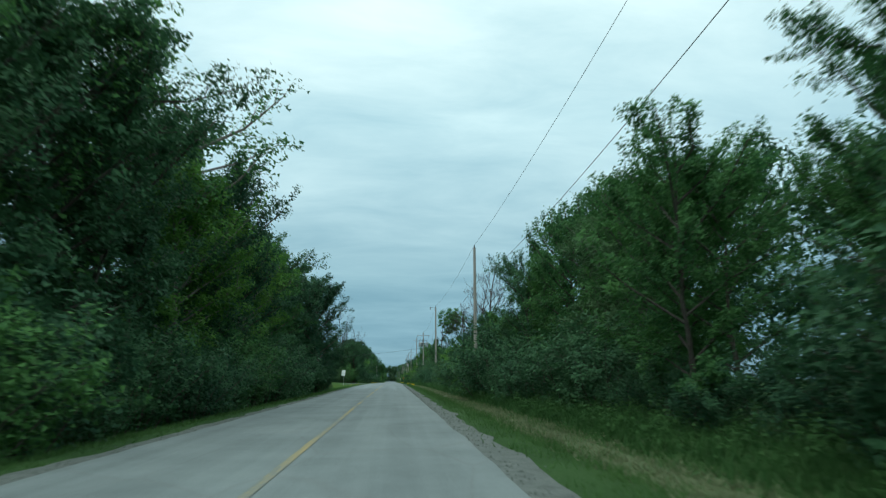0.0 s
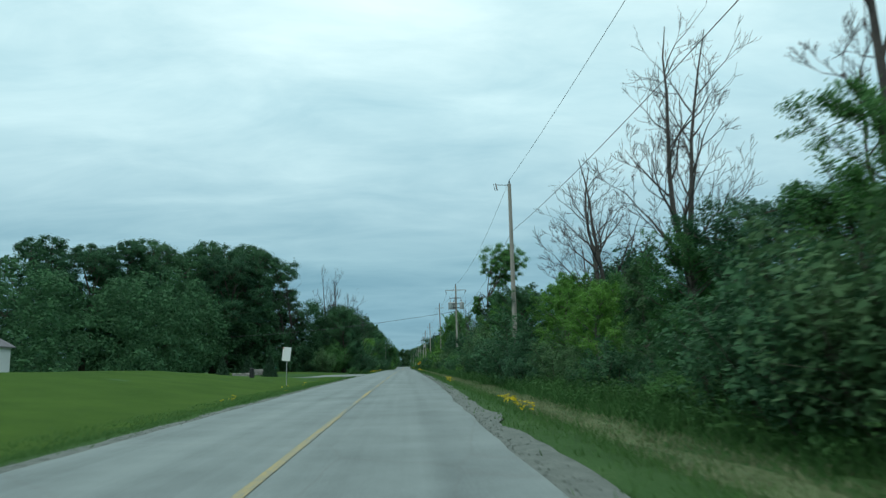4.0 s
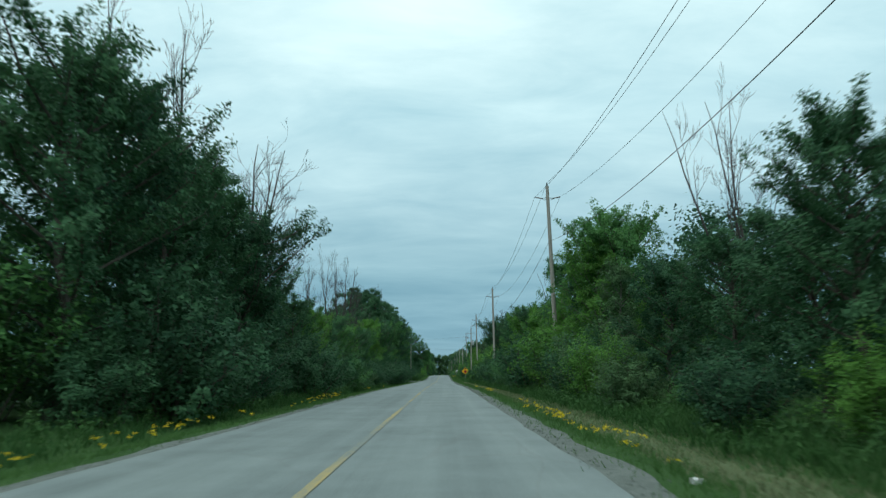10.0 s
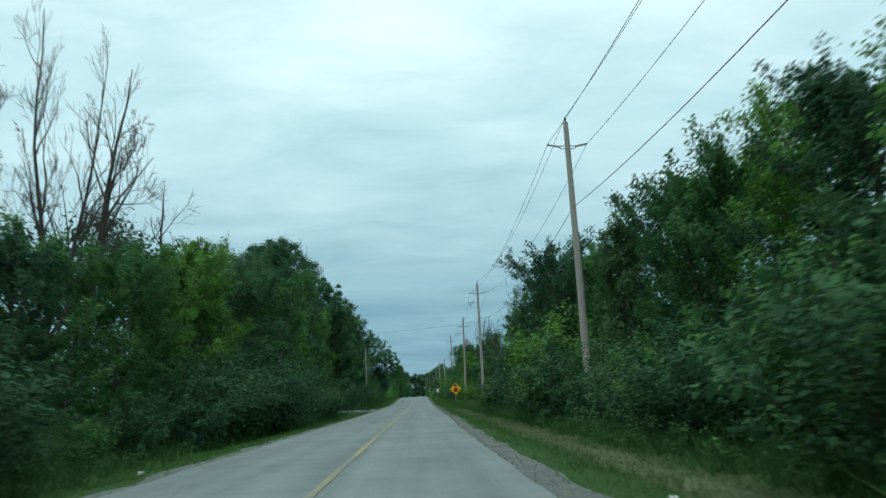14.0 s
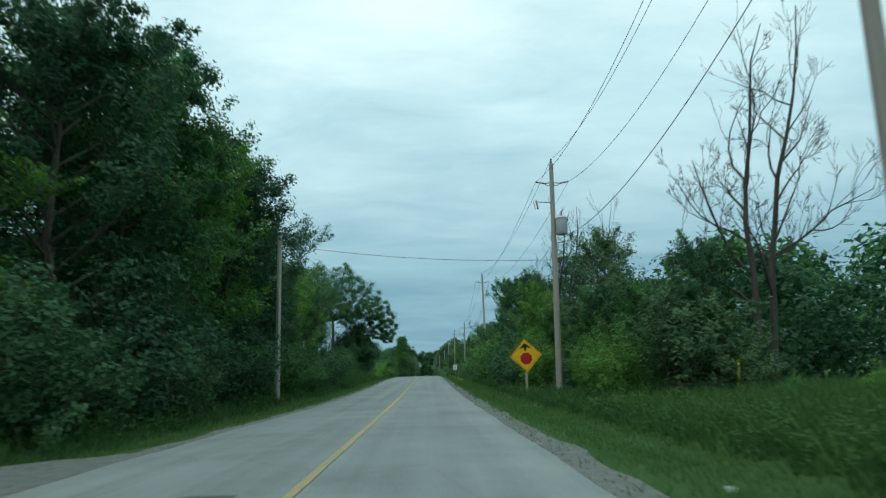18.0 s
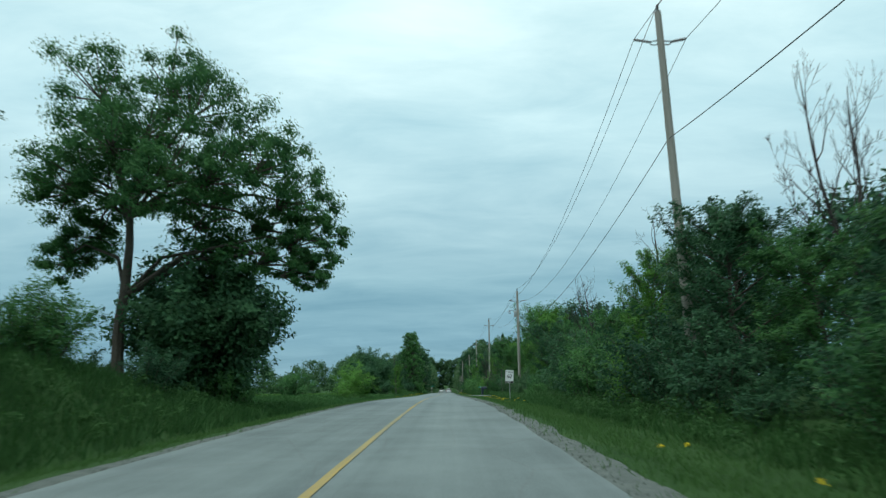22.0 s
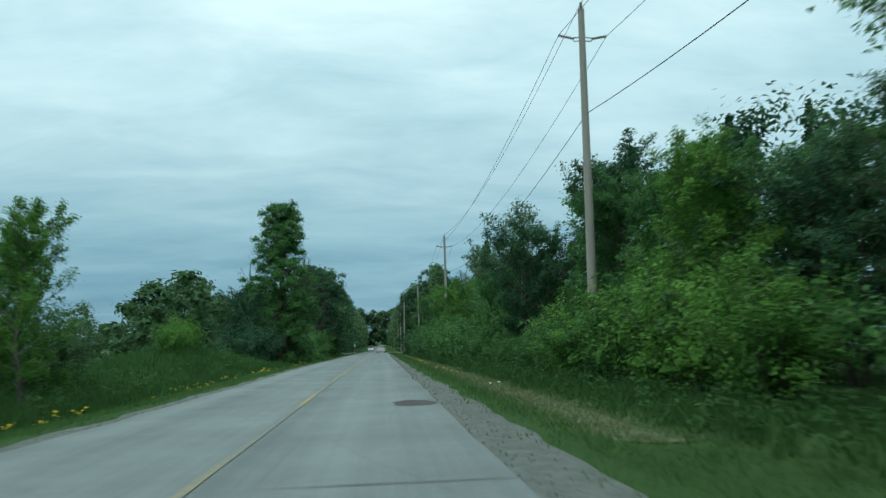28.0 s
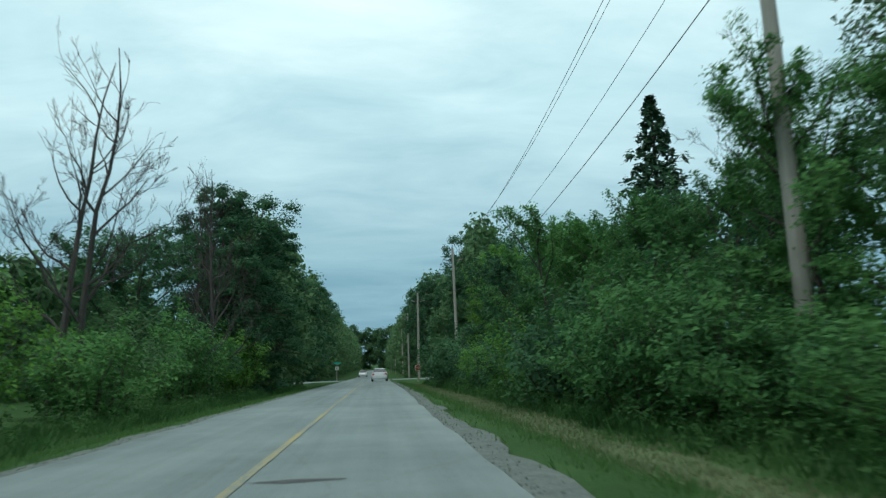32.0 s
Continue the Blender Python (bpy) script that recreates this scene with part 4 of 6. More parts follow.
spots = [(side * (10.5 + rng.uniform(-1.2, 2.5)), y, 17 + rng.uniform(-2, 3), 9) for side in (-1, 1) for y in np.arange(670, 960, 5)]
spots += [(side * (20 + rng.uniform(-3, 3)), y, 17 + rng.uniform(-2, 3), 11) for side in (-1, 1) for y in np.arange(668, 960, 7)]
spots += [(-9.5 + rng.uniform(-1, 1), y, 16.5 + rng.uniform(-1, 2), 8) for y in np.arange(618, 650, 4)]
spots += [(14 + rng.uniform(-1, 1), y, 17 + rng.uniform(-1, 2), 9) for y in np.arange(632, 650, 4)]
# haze over these far woods is painted with the paler grey-green leaves
woods_mass("woods_past_junction", spots, "dense dark woods lining the road past the junction", 0.4, 60, M_LEAF_GREY)
spots = [(x, 975 + rng.uniform(-8, 8), 26 + rng.uniform(-4, 2), 15) for x in np.arange(-60, 62, 3.2)]
# paler grey-green leaves stand in for haze at the road's end
woods_mass("woods_closing_road", spots, "far dark woods where the road ends in view", 0.7, 110, M_LEAF_GREY)
spots = [(rng.uniform(30, 60), y, 8, 11) for y in np.arange(290, 360, 6)] + [(x, 350 + rng.uniform(-4, 4), 7.5, 8) for x in np.arange(16, 40, 5)]
woods_mass("woods_behind_meadow", spots, "green woods behind a small meadow", 0.26, 75, M_LEAF)

# big single trees
def big(i, x, y, h, wide=1.0, label="", turn=None):
    return tree(i, x, y, h, wide, BIG, label=label, base=(18, 18, 16, 15, 17, 10)[i], turn=turn)


for x, y, h, i, w in ((-26, 199, 23.5, 1, 1.0), (-29, 192, 21.5, 0, 1.1), (-34, 203, 25, 1, 1.1), (-40, 189, 22.5, 1, 1.1), (-46, 178, 20.5, 0, 1.1), (-37, 198, 23, 0, 1.15), (-27, 205, 24.5, 0, 1.1), (-43, 184, 21.5, 1, 1), (-50, 172, 20, 1, 1.1), (-19.5, 204, 11.5, 0, 1), (-14.5, 324, 19.5, 1, 1), (-18.5, 333, 21, 1, 0.85), (-12.6, 347, 19, 0, 0.92), (-11.9, 358.5, 16.5, 1, 0.95),
                      (-8.6, 31, 17, 1, 0.85), (-9.5, 19, 16, 0, 0.9), (-12, 314, 16.5, 1, 0.85), (-12.6, 214, 13.2, 1, 0.9)):
    if y < 40:
        tree(i, x, y, h, 1.15, AIRY, base=12)
    else:
        big(i, x, y, h, w)
big(3, -12.2, 417.4, 15.4, 0.92, "tall spreading roadside tree with drooping dark foliage", 0.0)
big(2, -7.4, 556.3, 15.8, 1.0, "tall narrow dark green tree by the road")
# dark leaves around the tall tree stand in for its shaded base
tree(4, -10.8, 561, 8.0, 1.0)
tree(1, -9.6, 551.5, 6.2, 1.1)
for x, y, h in ((-8.6, 552.6, 3.6), (-8.2, 557, 3.4), (-8.6, 560.5, 3.8)):
    shrub(1, x, y, h, 1.0)
big(1, -9.0, 610.5, 15.2, 1.25, "large round dark green maple tree")
tree(4, -13.5, 600, 10.5, 1.1)
big(1, 14.4, 645.5, 19.3, 0.8)
tree(0, 15.8, 503, 15.5, 1.2, AIRY, base=12)
tree(1, 18.5, 499, 15.5, 1.2, AIRY, base=12)
for x, y, h, i in ((-11.5, 628, 15.5, 0), (-11.8, 640, 16.5, 1), (-10.8, 671, 17, 1), (-11.0, 688, 19, 0), (-11.2, 705, 19, 1), (11.5, 672, 17, 0), (12, 692, 18, 1)):
    big(i, x, y, h, 0.95)
tree(1, 11.5, 634, 13, 1.1)
tree(1, 11.8, 313.5, 9.2, 1.0)
tree(1, 12.0, 343, 6.5, 0.9)
tree(2, 12.8, 361.5, 11.0, 1.0, SLIM)
tree(0, 12.2, 219.5, 11.2, 0.95)
tree(0, 13.0, 227.5, 13.2, 0.95)
tree(0, 15.6, 250.5, 14.5, 0.95)
tree(3, 9.9, 559.8, 7.9, 1.25)
tree(3, 9.9, 508.5, 6.6, 1.0)
tree(0, 11.6, 514, 7.4, 1.0)
for x, y, h in ((8.7, 504.5, 2.6), (8.6, 507.5, 3.0), (8.9, 511.5, 3.2), (8.4, 516, 2.6)):
    shrub(2, x, y, h, 1.1)
tree(0, 11.4, 499.5, 9.6, 1.1, label="broad yellow-green maple at the edge of the woods")
big(4, 13.9, 174.7, 18.4, 1.0, "slender tall tree with a tufted crown above bushes", 0.0)
tree(1, 9.4, 131.5, 8.0, 1.2, SLIM)
big(5, 12.9, 330.0, 10.8, 1.0, "narrow dark green columnar tree")
for k, (x, y, h) in enumerate(((-11, 396, 11), (-13, 400, 12), (-15.5, 397, 12.5), (-18.5, 400, 12), (-12, 391, 12), (-16, 391, 12.5), (-20, 394, 13), (-14, 386, 12.5), (-19, 387, 13), (-23, 398, 12.5), (-12.8, 404, 9.5), (-15.5, 407, 10.5), (-18, 411, 11), (-20, 405, 11.5))):
    tree(k % 2, x, y, h, 1.0, AIRY, base=12)
bush_mesh = make_shrub(46, 7.4, 8.2, 52, 110, 0.135, M_LEAF_DARK, 0.15)
for x, y, k, kz in ((-12.0, 505, 1.0, 1.0), (-9.4, 419.0, 0.92, 0.98)):
    plant("bush", bush_mesh, x, y, k, kz, rng.random() * 6, "broad dark green bush with foliage down to the ground", "bush", "broad bushes", ("branchwork", "foliage"))
for i, x, y, h, w in ((1, -5.4, 62.6, 11.2, 0.86), (4, -6.6, 64.0, 10.8, 0.85)):
    tree(i, x, y, h, w, label="dark green tree with foliage to the ground")
for x, y, h in ((-4.9, 62.0, 2.4), (-6.4, 61.2, 2.8), (-6.2, 64.6, 2.6)):
    shrub(1, x, y, h, 0.95)
for i, x, y, h in ((4, -9.2, 52.0, 12.4), (1, -9.0, 57.0, 11.8), (4, -10.2, 61.0, 10.8), (1, -8.0, 60.5, 9.6)):
    tree(i, x, y, h, 1.08, label="dark green dense tree at the end of the woods")
# hedgerow and field edge
for k, (x, y, h) in enumerate(((-9.6, 503, 3.4), (-13, 499, 3.8), (-7.6, 455, 3.4), (-13.7, 457, 3.2), (-9, 516, 2.6), (-12.5, 318, 3.0), (-15, 313, 3.6), (-30, 196, 4), (-25, 192, 4), (-20, 196, 4.4), (-36, 186, 4), (-17, 201, 4.6), (-8.2, 548, 3.4), (-9.5, 551, 4.2), (-12, 566, 5), (-8.3, 565, 4.4),
                               (-8.2, 572, 3.4), (-9.5, 577, 4.0), (-8.2, 583, 3.8), (-9.8, 589, 4.4), (-8.4, 595, 4.4), (-9.4, 600, 4.8), (-8.2, 606, 4.4), (-7.4, 188, 1.4), (-12.4, 192, 4), (-11, 197, 5),
                               (-9, 312, 2.6), (-10, 331, 3), (-8, 418, 2.2), (-8.4, 402, 1.7), (-9.6, 407, 2.2), (-8.2, 411, 1.8), (-11.5, 410, 2.6), (-13, 402, 2.4), (-10.5, 398, 2.0), (-15, 414, 2.8), (-14.5, 419, 2.6), (-7.6, 450, 1.6), (8.2, 441, 1.5), (7.6, 449, 1.7), (9, 446, 2.2))):
    # from y 540 to 572 dark leaves carry the shade of the thicket
    shrub(1 if k < 2 or 4 < k < 12 or 540 < y < 572 else k, x, y, h, 1.1)
tree(3, -7.7, 511.4, 5.8, 0.85)
tree(0, -9.4, 514.0, 4.8, 0.9)
# dead trees
for k, x, y, h, w in ((4, 13.6, 90, 17, 0.8), (1, 14, 102, 17.5, 0.9), (1, 14, 114, 14.2, 1.15), (2, 15.5, 122, 12.5, 0.9), (3, -13.0, 214, 21.2, 0.7), (1, -10.0, 222, 17.2, 0.9), (1, -19.8, 201, 18.5, 1.0), (3, -14.5, 226, 17.5, 0.9), (2, -14.2, 238, 18.5, 0.85), (0, -16.5, 243, 15, 0.9),
                      (0, -13.5, 251, 13, 0.8), (2, -14.3, 268.5, 17.4, 0.6), (3, -13.5, 274.5, 18.2, 0.6), (4, -12.3, 276.5, 17, 0.7), (0, -13.5, 289, 15.5, 0.8), (2, 13.5, 206, 13, 0.7), (2, 15, 253, 13, 0.8),
                      (4, 14.6, 322, 15, 0.9), (1, 14.5, 327.9, 13, 0.9), (1, 14.2, 343.5, 16, 0.85), (2, 15, 392, 15, 0.8), (2, 14, 367, 13.5, 0.7), (0, 13.5, 427, 10, 0.9), (1, 12.6, 441, 9.5, 0.8), (2, 6.9, 484.8, 6.6, 0.5),
                      (1, -9.6, 584, 13.6, 0.9), (0, -8.0, 600, 13.6, 0.6), (3, -9.6, 604, 15.2, 0.7), (0, -12.5, 569, 11, 0.8), (2, 12, 576, 10, 0.7), (3, 16, 412, 12, 0.8), (1, 14.6, 175, 12, 1.1), (2, 17, 169, 11, 0.8), (3, -13.5, 335, 21.5, 0.7), (1, 12.8, 377, 15.5, 0.85)):
    dead_tree(k, x, y, h, w)
# conifers
conifer(11.0, 147.3, 7.6, 1.12, PINE)
conifer(18.2, 597, 17.2, 1.3)
for x, y, h in ((13.0, 570.5, 13.4), (15.0, 573, 12.6), (16.4, 567, 12.2)):
    tree(2, x, y, h, 0.95, SLIM)
tree(2, 12.6, 547.5, 14.0, 1.25, AIRY, base=12)
for x, y, h, i in ((8.4, 309.5, 2.0, 2), (8.8, 312.5, 2.4, 3), (8.6, 315.8, 1.9, 2)):
    shrub(i, x, y, h, 1.2)
for k, (x, y, h) in enumerate(((30.7, 549.6, 19), (35.5, 542, 19.5), (27, 545, 17), (40, 538, 19), (22, 548, 14), (33, 530, 18), (25, 535, 16))):
    conifer(x, y, h, 0.95, i=k)
for x, y in ((-13.3, 149.6), (-16.3, 152.2), (-18.8, 151.5), (-16.5, 166.4), (-19.4, 166.8)):
    plant("cedar", CEDAR, x, y, 1.0, 1.06, rng.random() * 6, "clipped dark green cedar beside the driveway", "conifer tree", "driveway cedars", ("trunk", "foliage"))


# leafless sapling and a broken tree with pale hanging limbs
shrub(3, 7.2, 485.2, 2.9, 0.8)
for x, y, h in ((-9.6, 533, 1.9), (-9.2, 529.5, 1.6), (-10.5, 536, 1.8)):
    shrub(2, x, y, h, 1.2)
tree(2, 7.9, 493.5, 3.4, 0.8, SLIM, label="thin pale-stemmed sapling on the grassy verge")
o = root("dead_tree", Matrix.Translation((9.0, 485.6, land(9.0, 485.6))), "broken dead tree with long pale drooping limbs", "dead tree", "dead trees")
part("trunk", Builder().tube([(0, 0, -0.2), (-0.15, 0, 1.6), (-0.1, 0.1, 3.0), (0.1, 0.1, 3.8)], [0.05, 0.042, 0.032, 0.015], 8).mesh("trunk", M_BARK_PALE), o)
limb_rng = np.random.default_rng(91)
for z, dx, dz, length in ((2.9, -1.0, 0.05, 2.6), (2.5, -1.0, -0.02, 2.2), (3.4, -0.9, 0.25, 2.4), (3.2, -0.7, 0.12, 2.0)):
    b = Builder()
    bare_branch(b, (-0.1, 0.05, z), (dx, limb_rng.normal() * 0.25, dz), length, 0.02, limb_rng, 2, -0.02)
    part("limb", b.mesh("limb", M_BARK_PALE), o)


# ---- grass, weeds, flowers, crop ----
def blades(name, xs, ys, height, width, mat, label, category, per=4, spread=0.12):
    """Upright tufts of narrow blades."""
    n = len(xs)
    base = np.array([(x, y, land(x, y)) for x, y in zip(xs, ys)])
    base = np.repeat(base, per, 0)
    m = len(base)
    base[:, :2] += rng.normal(size=(m, 2)) * spread
    a = rng.random(m) * 2 * np.pi
    h = height * rng.uniform(0.5, 1.25, m)
    w = width * rng.uniform(0.7, 1.3, m)
    lean = rng.normal(size=(m, 2)) * 0.5 * h[:, None]
    V = np.empty((m, 3, 3))
    off = np.stack([np.cos(a) * w, np.sin(a) * w, np.zeros(m)], 1)
    V[:, 0] = base - off - (0, 0, 0.02)
    V[:, 1] = base + off - (0, 0, 0.02)
    V[:, 2] = base + np.concatenate([lean, h[:, None]], 1)
    return tagged(new(name, triangles(name, V, mat)), label, category, kind="stuff")


def scatter(n, x0, x1, y0, y1, keep=None):
    xs, ys = rng.uniform(x0, x1, n), rng.uniform(y0, y1, n)
    if keep is not None:
        k = np.array([keep(x, y) for x, y in zip(xs, ys)])
        xs, ys = xs[k], ys[k]
    return xs, ys


def off_drives(x, y):
    return not (x > 0 and 468.5 < y < 475) and not (x < 0 and (141 < y < 161 or 315 < y < 328))


def lawn_free(x, y):
    return off_drives(x, y) and not 62 < y < 186


def hay(x, y):
    """Share of dry cut grass across the verge of the pole side."""
    if 322 < y < 502:
        return 0.0
    return math.exp(-((x - 5.3 - wob(y, 21, 0.3, 0.2)) / 0.95) ** 4) * (0.75 + 0.5 * noise.noise(Vector((x * 0.5, y * 0.12, 2))))


M_MOWN = surface("mown_dry_grass", (0.050, 0.088, 0.032), (0.125, 0.165, 0.075), 0.5, 0.95, 0.9, 18.0)
strip("mown_strip", 4, 300, 0.8, lambda y: 4.6 + wob(y, 21, 0.4, 0.25), lambda y: 6.05 + wob(y, 22, 0.5, 0.3), 0.015, M_MOWN, "pale dry mown strip of verge", "verge", 0.06)
strip("mown_strip", 502, 625, 0.8, lambda y: 4.65 + wob(y, 23, 0.4, 0.25), lambda y: 6.2 + wob(y, 24, 0.5, 0.3), 0.015, M_MOWN, "pale dry mown strip of verge", "verge", 0.06)
blades("verge_grass", *scatter(66000, 3.25, 6.6, 4, 630, lambda x, y: off_drives(x, y) and rng.random() > hay(x, y) and (x > 3.75 or rng.random() < 0.3)), 0.10, 0.011, M_GRASS, "short green verge grass beside the road", "grass", 6, 0.16)
blades("verge_grass", *scatter(36000, -6.6, -3.35, 4, 630, off_drives), 0.10, 0.011, M_GRASS, "short green verge grass beside the road", "grass", 6, 0.16)
blades("dry_grass", *scatter(90000, 3.9, 7.0, 4, 630, lambda x, y: off_drives(x, y) and rng.random() < hay(x, y)), 0.09, 0.022, M_HAY,
       "pale dry mown grass along the verge", "grass")
blades("tall_weeds", *scatter(11000, 6.2, 8.4, 4, 630, off_drives), 0.44, 0.022, M_WEED, "tall green weeds below the roadside shrubs", "weeds", 7, 0.2)
blades("tall_weeds", *scatter(6500, -8.0, -5.6, 4, 630, lawn_free), 0.42, 0.022, M_WEED, "tall green weeds below the roadside trees", "weeds", 7, 0.2)
blades("meadow_grass", *scatter(7000, 7, 26, 312, 348), 0.6, 0.04, M_GRASS, "tall green meadow grass between the trees", "grass", 5, 0.2)
blades("bank_weeds", *scatter(9000, -16, -5.5, 376, 428), 0.45, 0.026, M_WEED, "tall green weeds over the grassy bank", "weeds", 5, 0.2)
blades("bank_weeds", *scatter(12000, -14, -5.5, 428, 548), 0.42, 0.026, M_WEED, "tall green weeds along the field edge", "weeds", 5, 0.2)
blades("crop_plants", *scatter(16000, -95, -14, 424, 545, lambda x, y: x < -14 - 0.02 * (y - 424)), 0.55, 0.09, M_CROP, "leafy green crop in an open field", "crop", 5, 0.22)
fx, fy = [], []
for x0, x1, y0, y1, n in ((3.7, 4.1, 84, 118, 180), (3.7, 4.3, 178, 240, 200), (-4.4, -3.6, 178, 240, 160), (4.0, 5.2, 384, 400, 40), (3.9, 6.2, 426, 450, 90), (4.2, 6.5, 478, 492, 20),
                          (-5.2, -3.8, 470, 545, 180), (-4.8, -4.0, 90, 112, 30), (3.9, 5.0, 520, 556, 40)):
    xs, ys = scatter(n, x0, x1, y0, y1, lambda x, y: noise.noise(Vector((x * 0.4, y * 0.22, 9))) > 0.02)
    fx += list(xs); fy += list(ys)
flower_blobs = [(Vector((x, y, land(x, y) + rng.uniform(0.12, 0.3))), (0.08, 0.08, 0.05), 7) for x, y in zip(fx, fy)]
tagged(new("yellow_flowers", leaf_cloud("yellow_flowers", flower_blobs, 0.035, M_FLOWER, rng, 0.0, 1.2, outward=False)), "small bright yellow wildflowers along the shoulder", "flowers", kind="stuff")


def leafy_weeds(n, x0, x1, keep):
    """Low clumps of broad-leaved weeds along the foot of the shrubs."""
    xs, ys = scatter(n, x0, x1, 4, 630, keep)
    clumps = []
    for x, y in zip(xs, ys):
        r = rng.uniform(0.16, 0.36)
        clumps.append((Vector((x, y, land(x, y) + r * rng.uniform(0.5, 1.5))), (r, r, r * rng.uniform(0.9, 1.5)), 34))
    me = leaf_cloud("leafy_weeds", clumps, 0.055, M_WEED, rng, 0.2, 1.6, outward=False)
    tagged(new("leafy_weeds", me), "clumps of leafy green weeds below the shrubs", "weeds", kind="stuff")


leafy_weeds(3800, 6.1, 8.6, off_drives)
leafy_weeds(2000, -8.2, -5.9, lawn_free)
M_LAWN = surface("lawn_grass", (0.028, 0.068, 0.012), (0.060, 0.114, 0.020), 0.35, 0.95, 0.9, 16.0, spec=0.04)


def lawn(y0, y1, inner, outer):
    """Mown lawn lying just over the ground."""
    b = Builder()
    xs = [x for x in reversed(GROUND_X) if outer <= x <= inner]
    ys, n = np.arange(y0, y1 + 0.1, 2.5), len(xs)
    for y in ys:
        for x in xs:
            b.v.append(Vector((x, y, land(x, y) + 0.012)))
    for j in range(len(ys) - 1):
        for k in range(n - 1):
            a = j * n + k
            b.f.append((a, a + n, a + n + 1, a + 1))
    tagged(new("lawn", b.mesh("lawn", M_LAWN)), "bright mown green lawn beside the road", "lawn", kind="structure")


lawn(62.5, 142.5, -4.7, -60)
lawn(167.5, 185, -4.7, -35)

# loose stones along the shoulders
def loose_stones(n, edge, side):
    ys = rng.uniform(4, 628, n)
    xs = np.array([edge(y) for y in ys]) + side * np.abs(rng.normal(size=n)) * 0.2 - side * 0.03
    r = rng.uniform(0.008, 0.022, n)
    z = np.array([land(x, y) for x, y in zip(xs, ys)]) + 0.012
    P = np.stack([xs, ys, z], 1)
    a = rng.random(n) * 6.283
    tip = P + np.stack([rng.normal(size=n) * 0.3 * r, rng.normal(size=n) * 0.3 * r, r], 1)
    ring = [P + np.stack([np.cos(a + k * 1.571) * r * 1.2, np.sin(a + k * 1.571) * r, -0.5 * r], 1) for k in range(4)]
    V = np.concatenate([np.stack([ring[k], ring[(k + 1) % 4], tip], 1) for k in range(4)])
    tagged(new("loose_gravel", triangles("loose_gravel", V, M_GRAVEL)), "loose grey stones scattered over the shoulder", "gravel", kind="stuff")


loose_stones(9000, road_right, 1)
loose_stones(7000, road_left, -1)

# ---- drives and side road ----
def patch(name, outline, lift, mat, label, category):
    """Paved area over a grid inside an outline given as rows (y, x from, x to)."""
    b, n = Builder(), 33
    ys = np.arange(outline[0][0], outline[-1][0] + 0.01, 0.5)
    for y in ys:
        x0, x1 = (float(np.interp(y, [o[0] for o in outline], [o[k] for o in outline])) for k in (1, 2))
        for k in range(n):
            x = x0 + (x1 - x0) * k / (n - 1)
            b.v.append(Vector((x, y, max(land(x, y), grade(y) - 0.06 if abs(x) < 9 else -9) + lift + (0.035 if abs(x) > 4 else 0.0) - (0.22 if k in (0, n - 1) and abs(x) > 3.2 and name != "side_road" or y in (ys[0], ys[-1]) else 0.0))))
    for j in range(len(ys) - 1):
        for k in range(n - 1):
            a = j * n + k
            b.f.append((a, a + 1, a + n + 1, a + n))
    return tagged(new(name, b.mesh(name, mat)), label, category, kind="structure")


patch("driveway", [(141, -4.2, -2.7), (143, -5.2, -2.7), (145.5, -7.5, -2.7), (148, -11, -2.7), (150.5, -13, -2.7), (152.6, -22, -2.7), (155.5, -30, -2.7), (158, -34, -2.8), (160, -34, -3.6), (162, -34, -6), (164, -34, -11), (165.6, -34, -16)], 0.016, M_DRIVE,
      "wide grey paved driveway joining the road", "driveway")
patch("gravel_drive", [(314, -3.8, -2.7), (316.5, -5.5, -2.7), (319, -9, -2.7), (322, -14, -2.7), (324.5, -12, -2.7), (327, -5, -2.7), (329, -3.6, -2.7)], 0.016, M_GRAVEL, "grey gravel drive into the trees", "driveway")
patch("driveway", [(468.2, 2.7, 3.6), (469.3, 2.7, 9), (471, 2.7, 16), (473, 2.7, 16), (474.2, 2.7, 9), (475.0, 2.7, 3.5)], 0.016, M_DRIVE, "grey paved driveway between trees", "driveway")
patch("side_road", [(y, -60, 60) for y in (652, 654, 656, 658, 660, 662, 664)], 0.006, M_ROAD, "grey asphalt side road crossing at the junction", "road")
M_PATCH = surface("tar_patch", (0.045, 0.045, 0.047), (0.09, 0.09, 0.09), 3.0, 0.85, 0.4, 30.0)
for x, y, sx, sy in ((1.0, 361.3, 1.9, 0.28), (1.0, 240.6, 0.6, 0.3), (2.2, 506, 0.9, 1.6), (0.6, 566, 1.0, 0.25), (-0.8, 324, 0.7, 0.35), (1.5, 322, 0.5, 0.3), (1.6, 498.2, 2.2, 0.04), (-1.4, 483, 2.2, 0.05), (-1.5, 101, 1.6, 0.05), (0.9, 268, 2.4, 0.05)):
    b = Builder()
    ring = [(math.cos(k / 14 * 6.283) * sx * 0.5 * rng.uniform(0.75, 1.1), math.sin(k / 14 * 6.283) * sy * 0.5 * rng.uniform(0.7, 1.1)) for k in range(14)]
    b.v = [Vector((x + px, y + py, land(0, y + py) + 0.026)) for px, py in ring]
    b.f = [tuple(range(14))]
    tagged(new("tar_patch", b.mesh("tar_patch", M_PATCH, True)), "dark tar patch on the worn asphalt", "road patch", "tar patches", "structure")


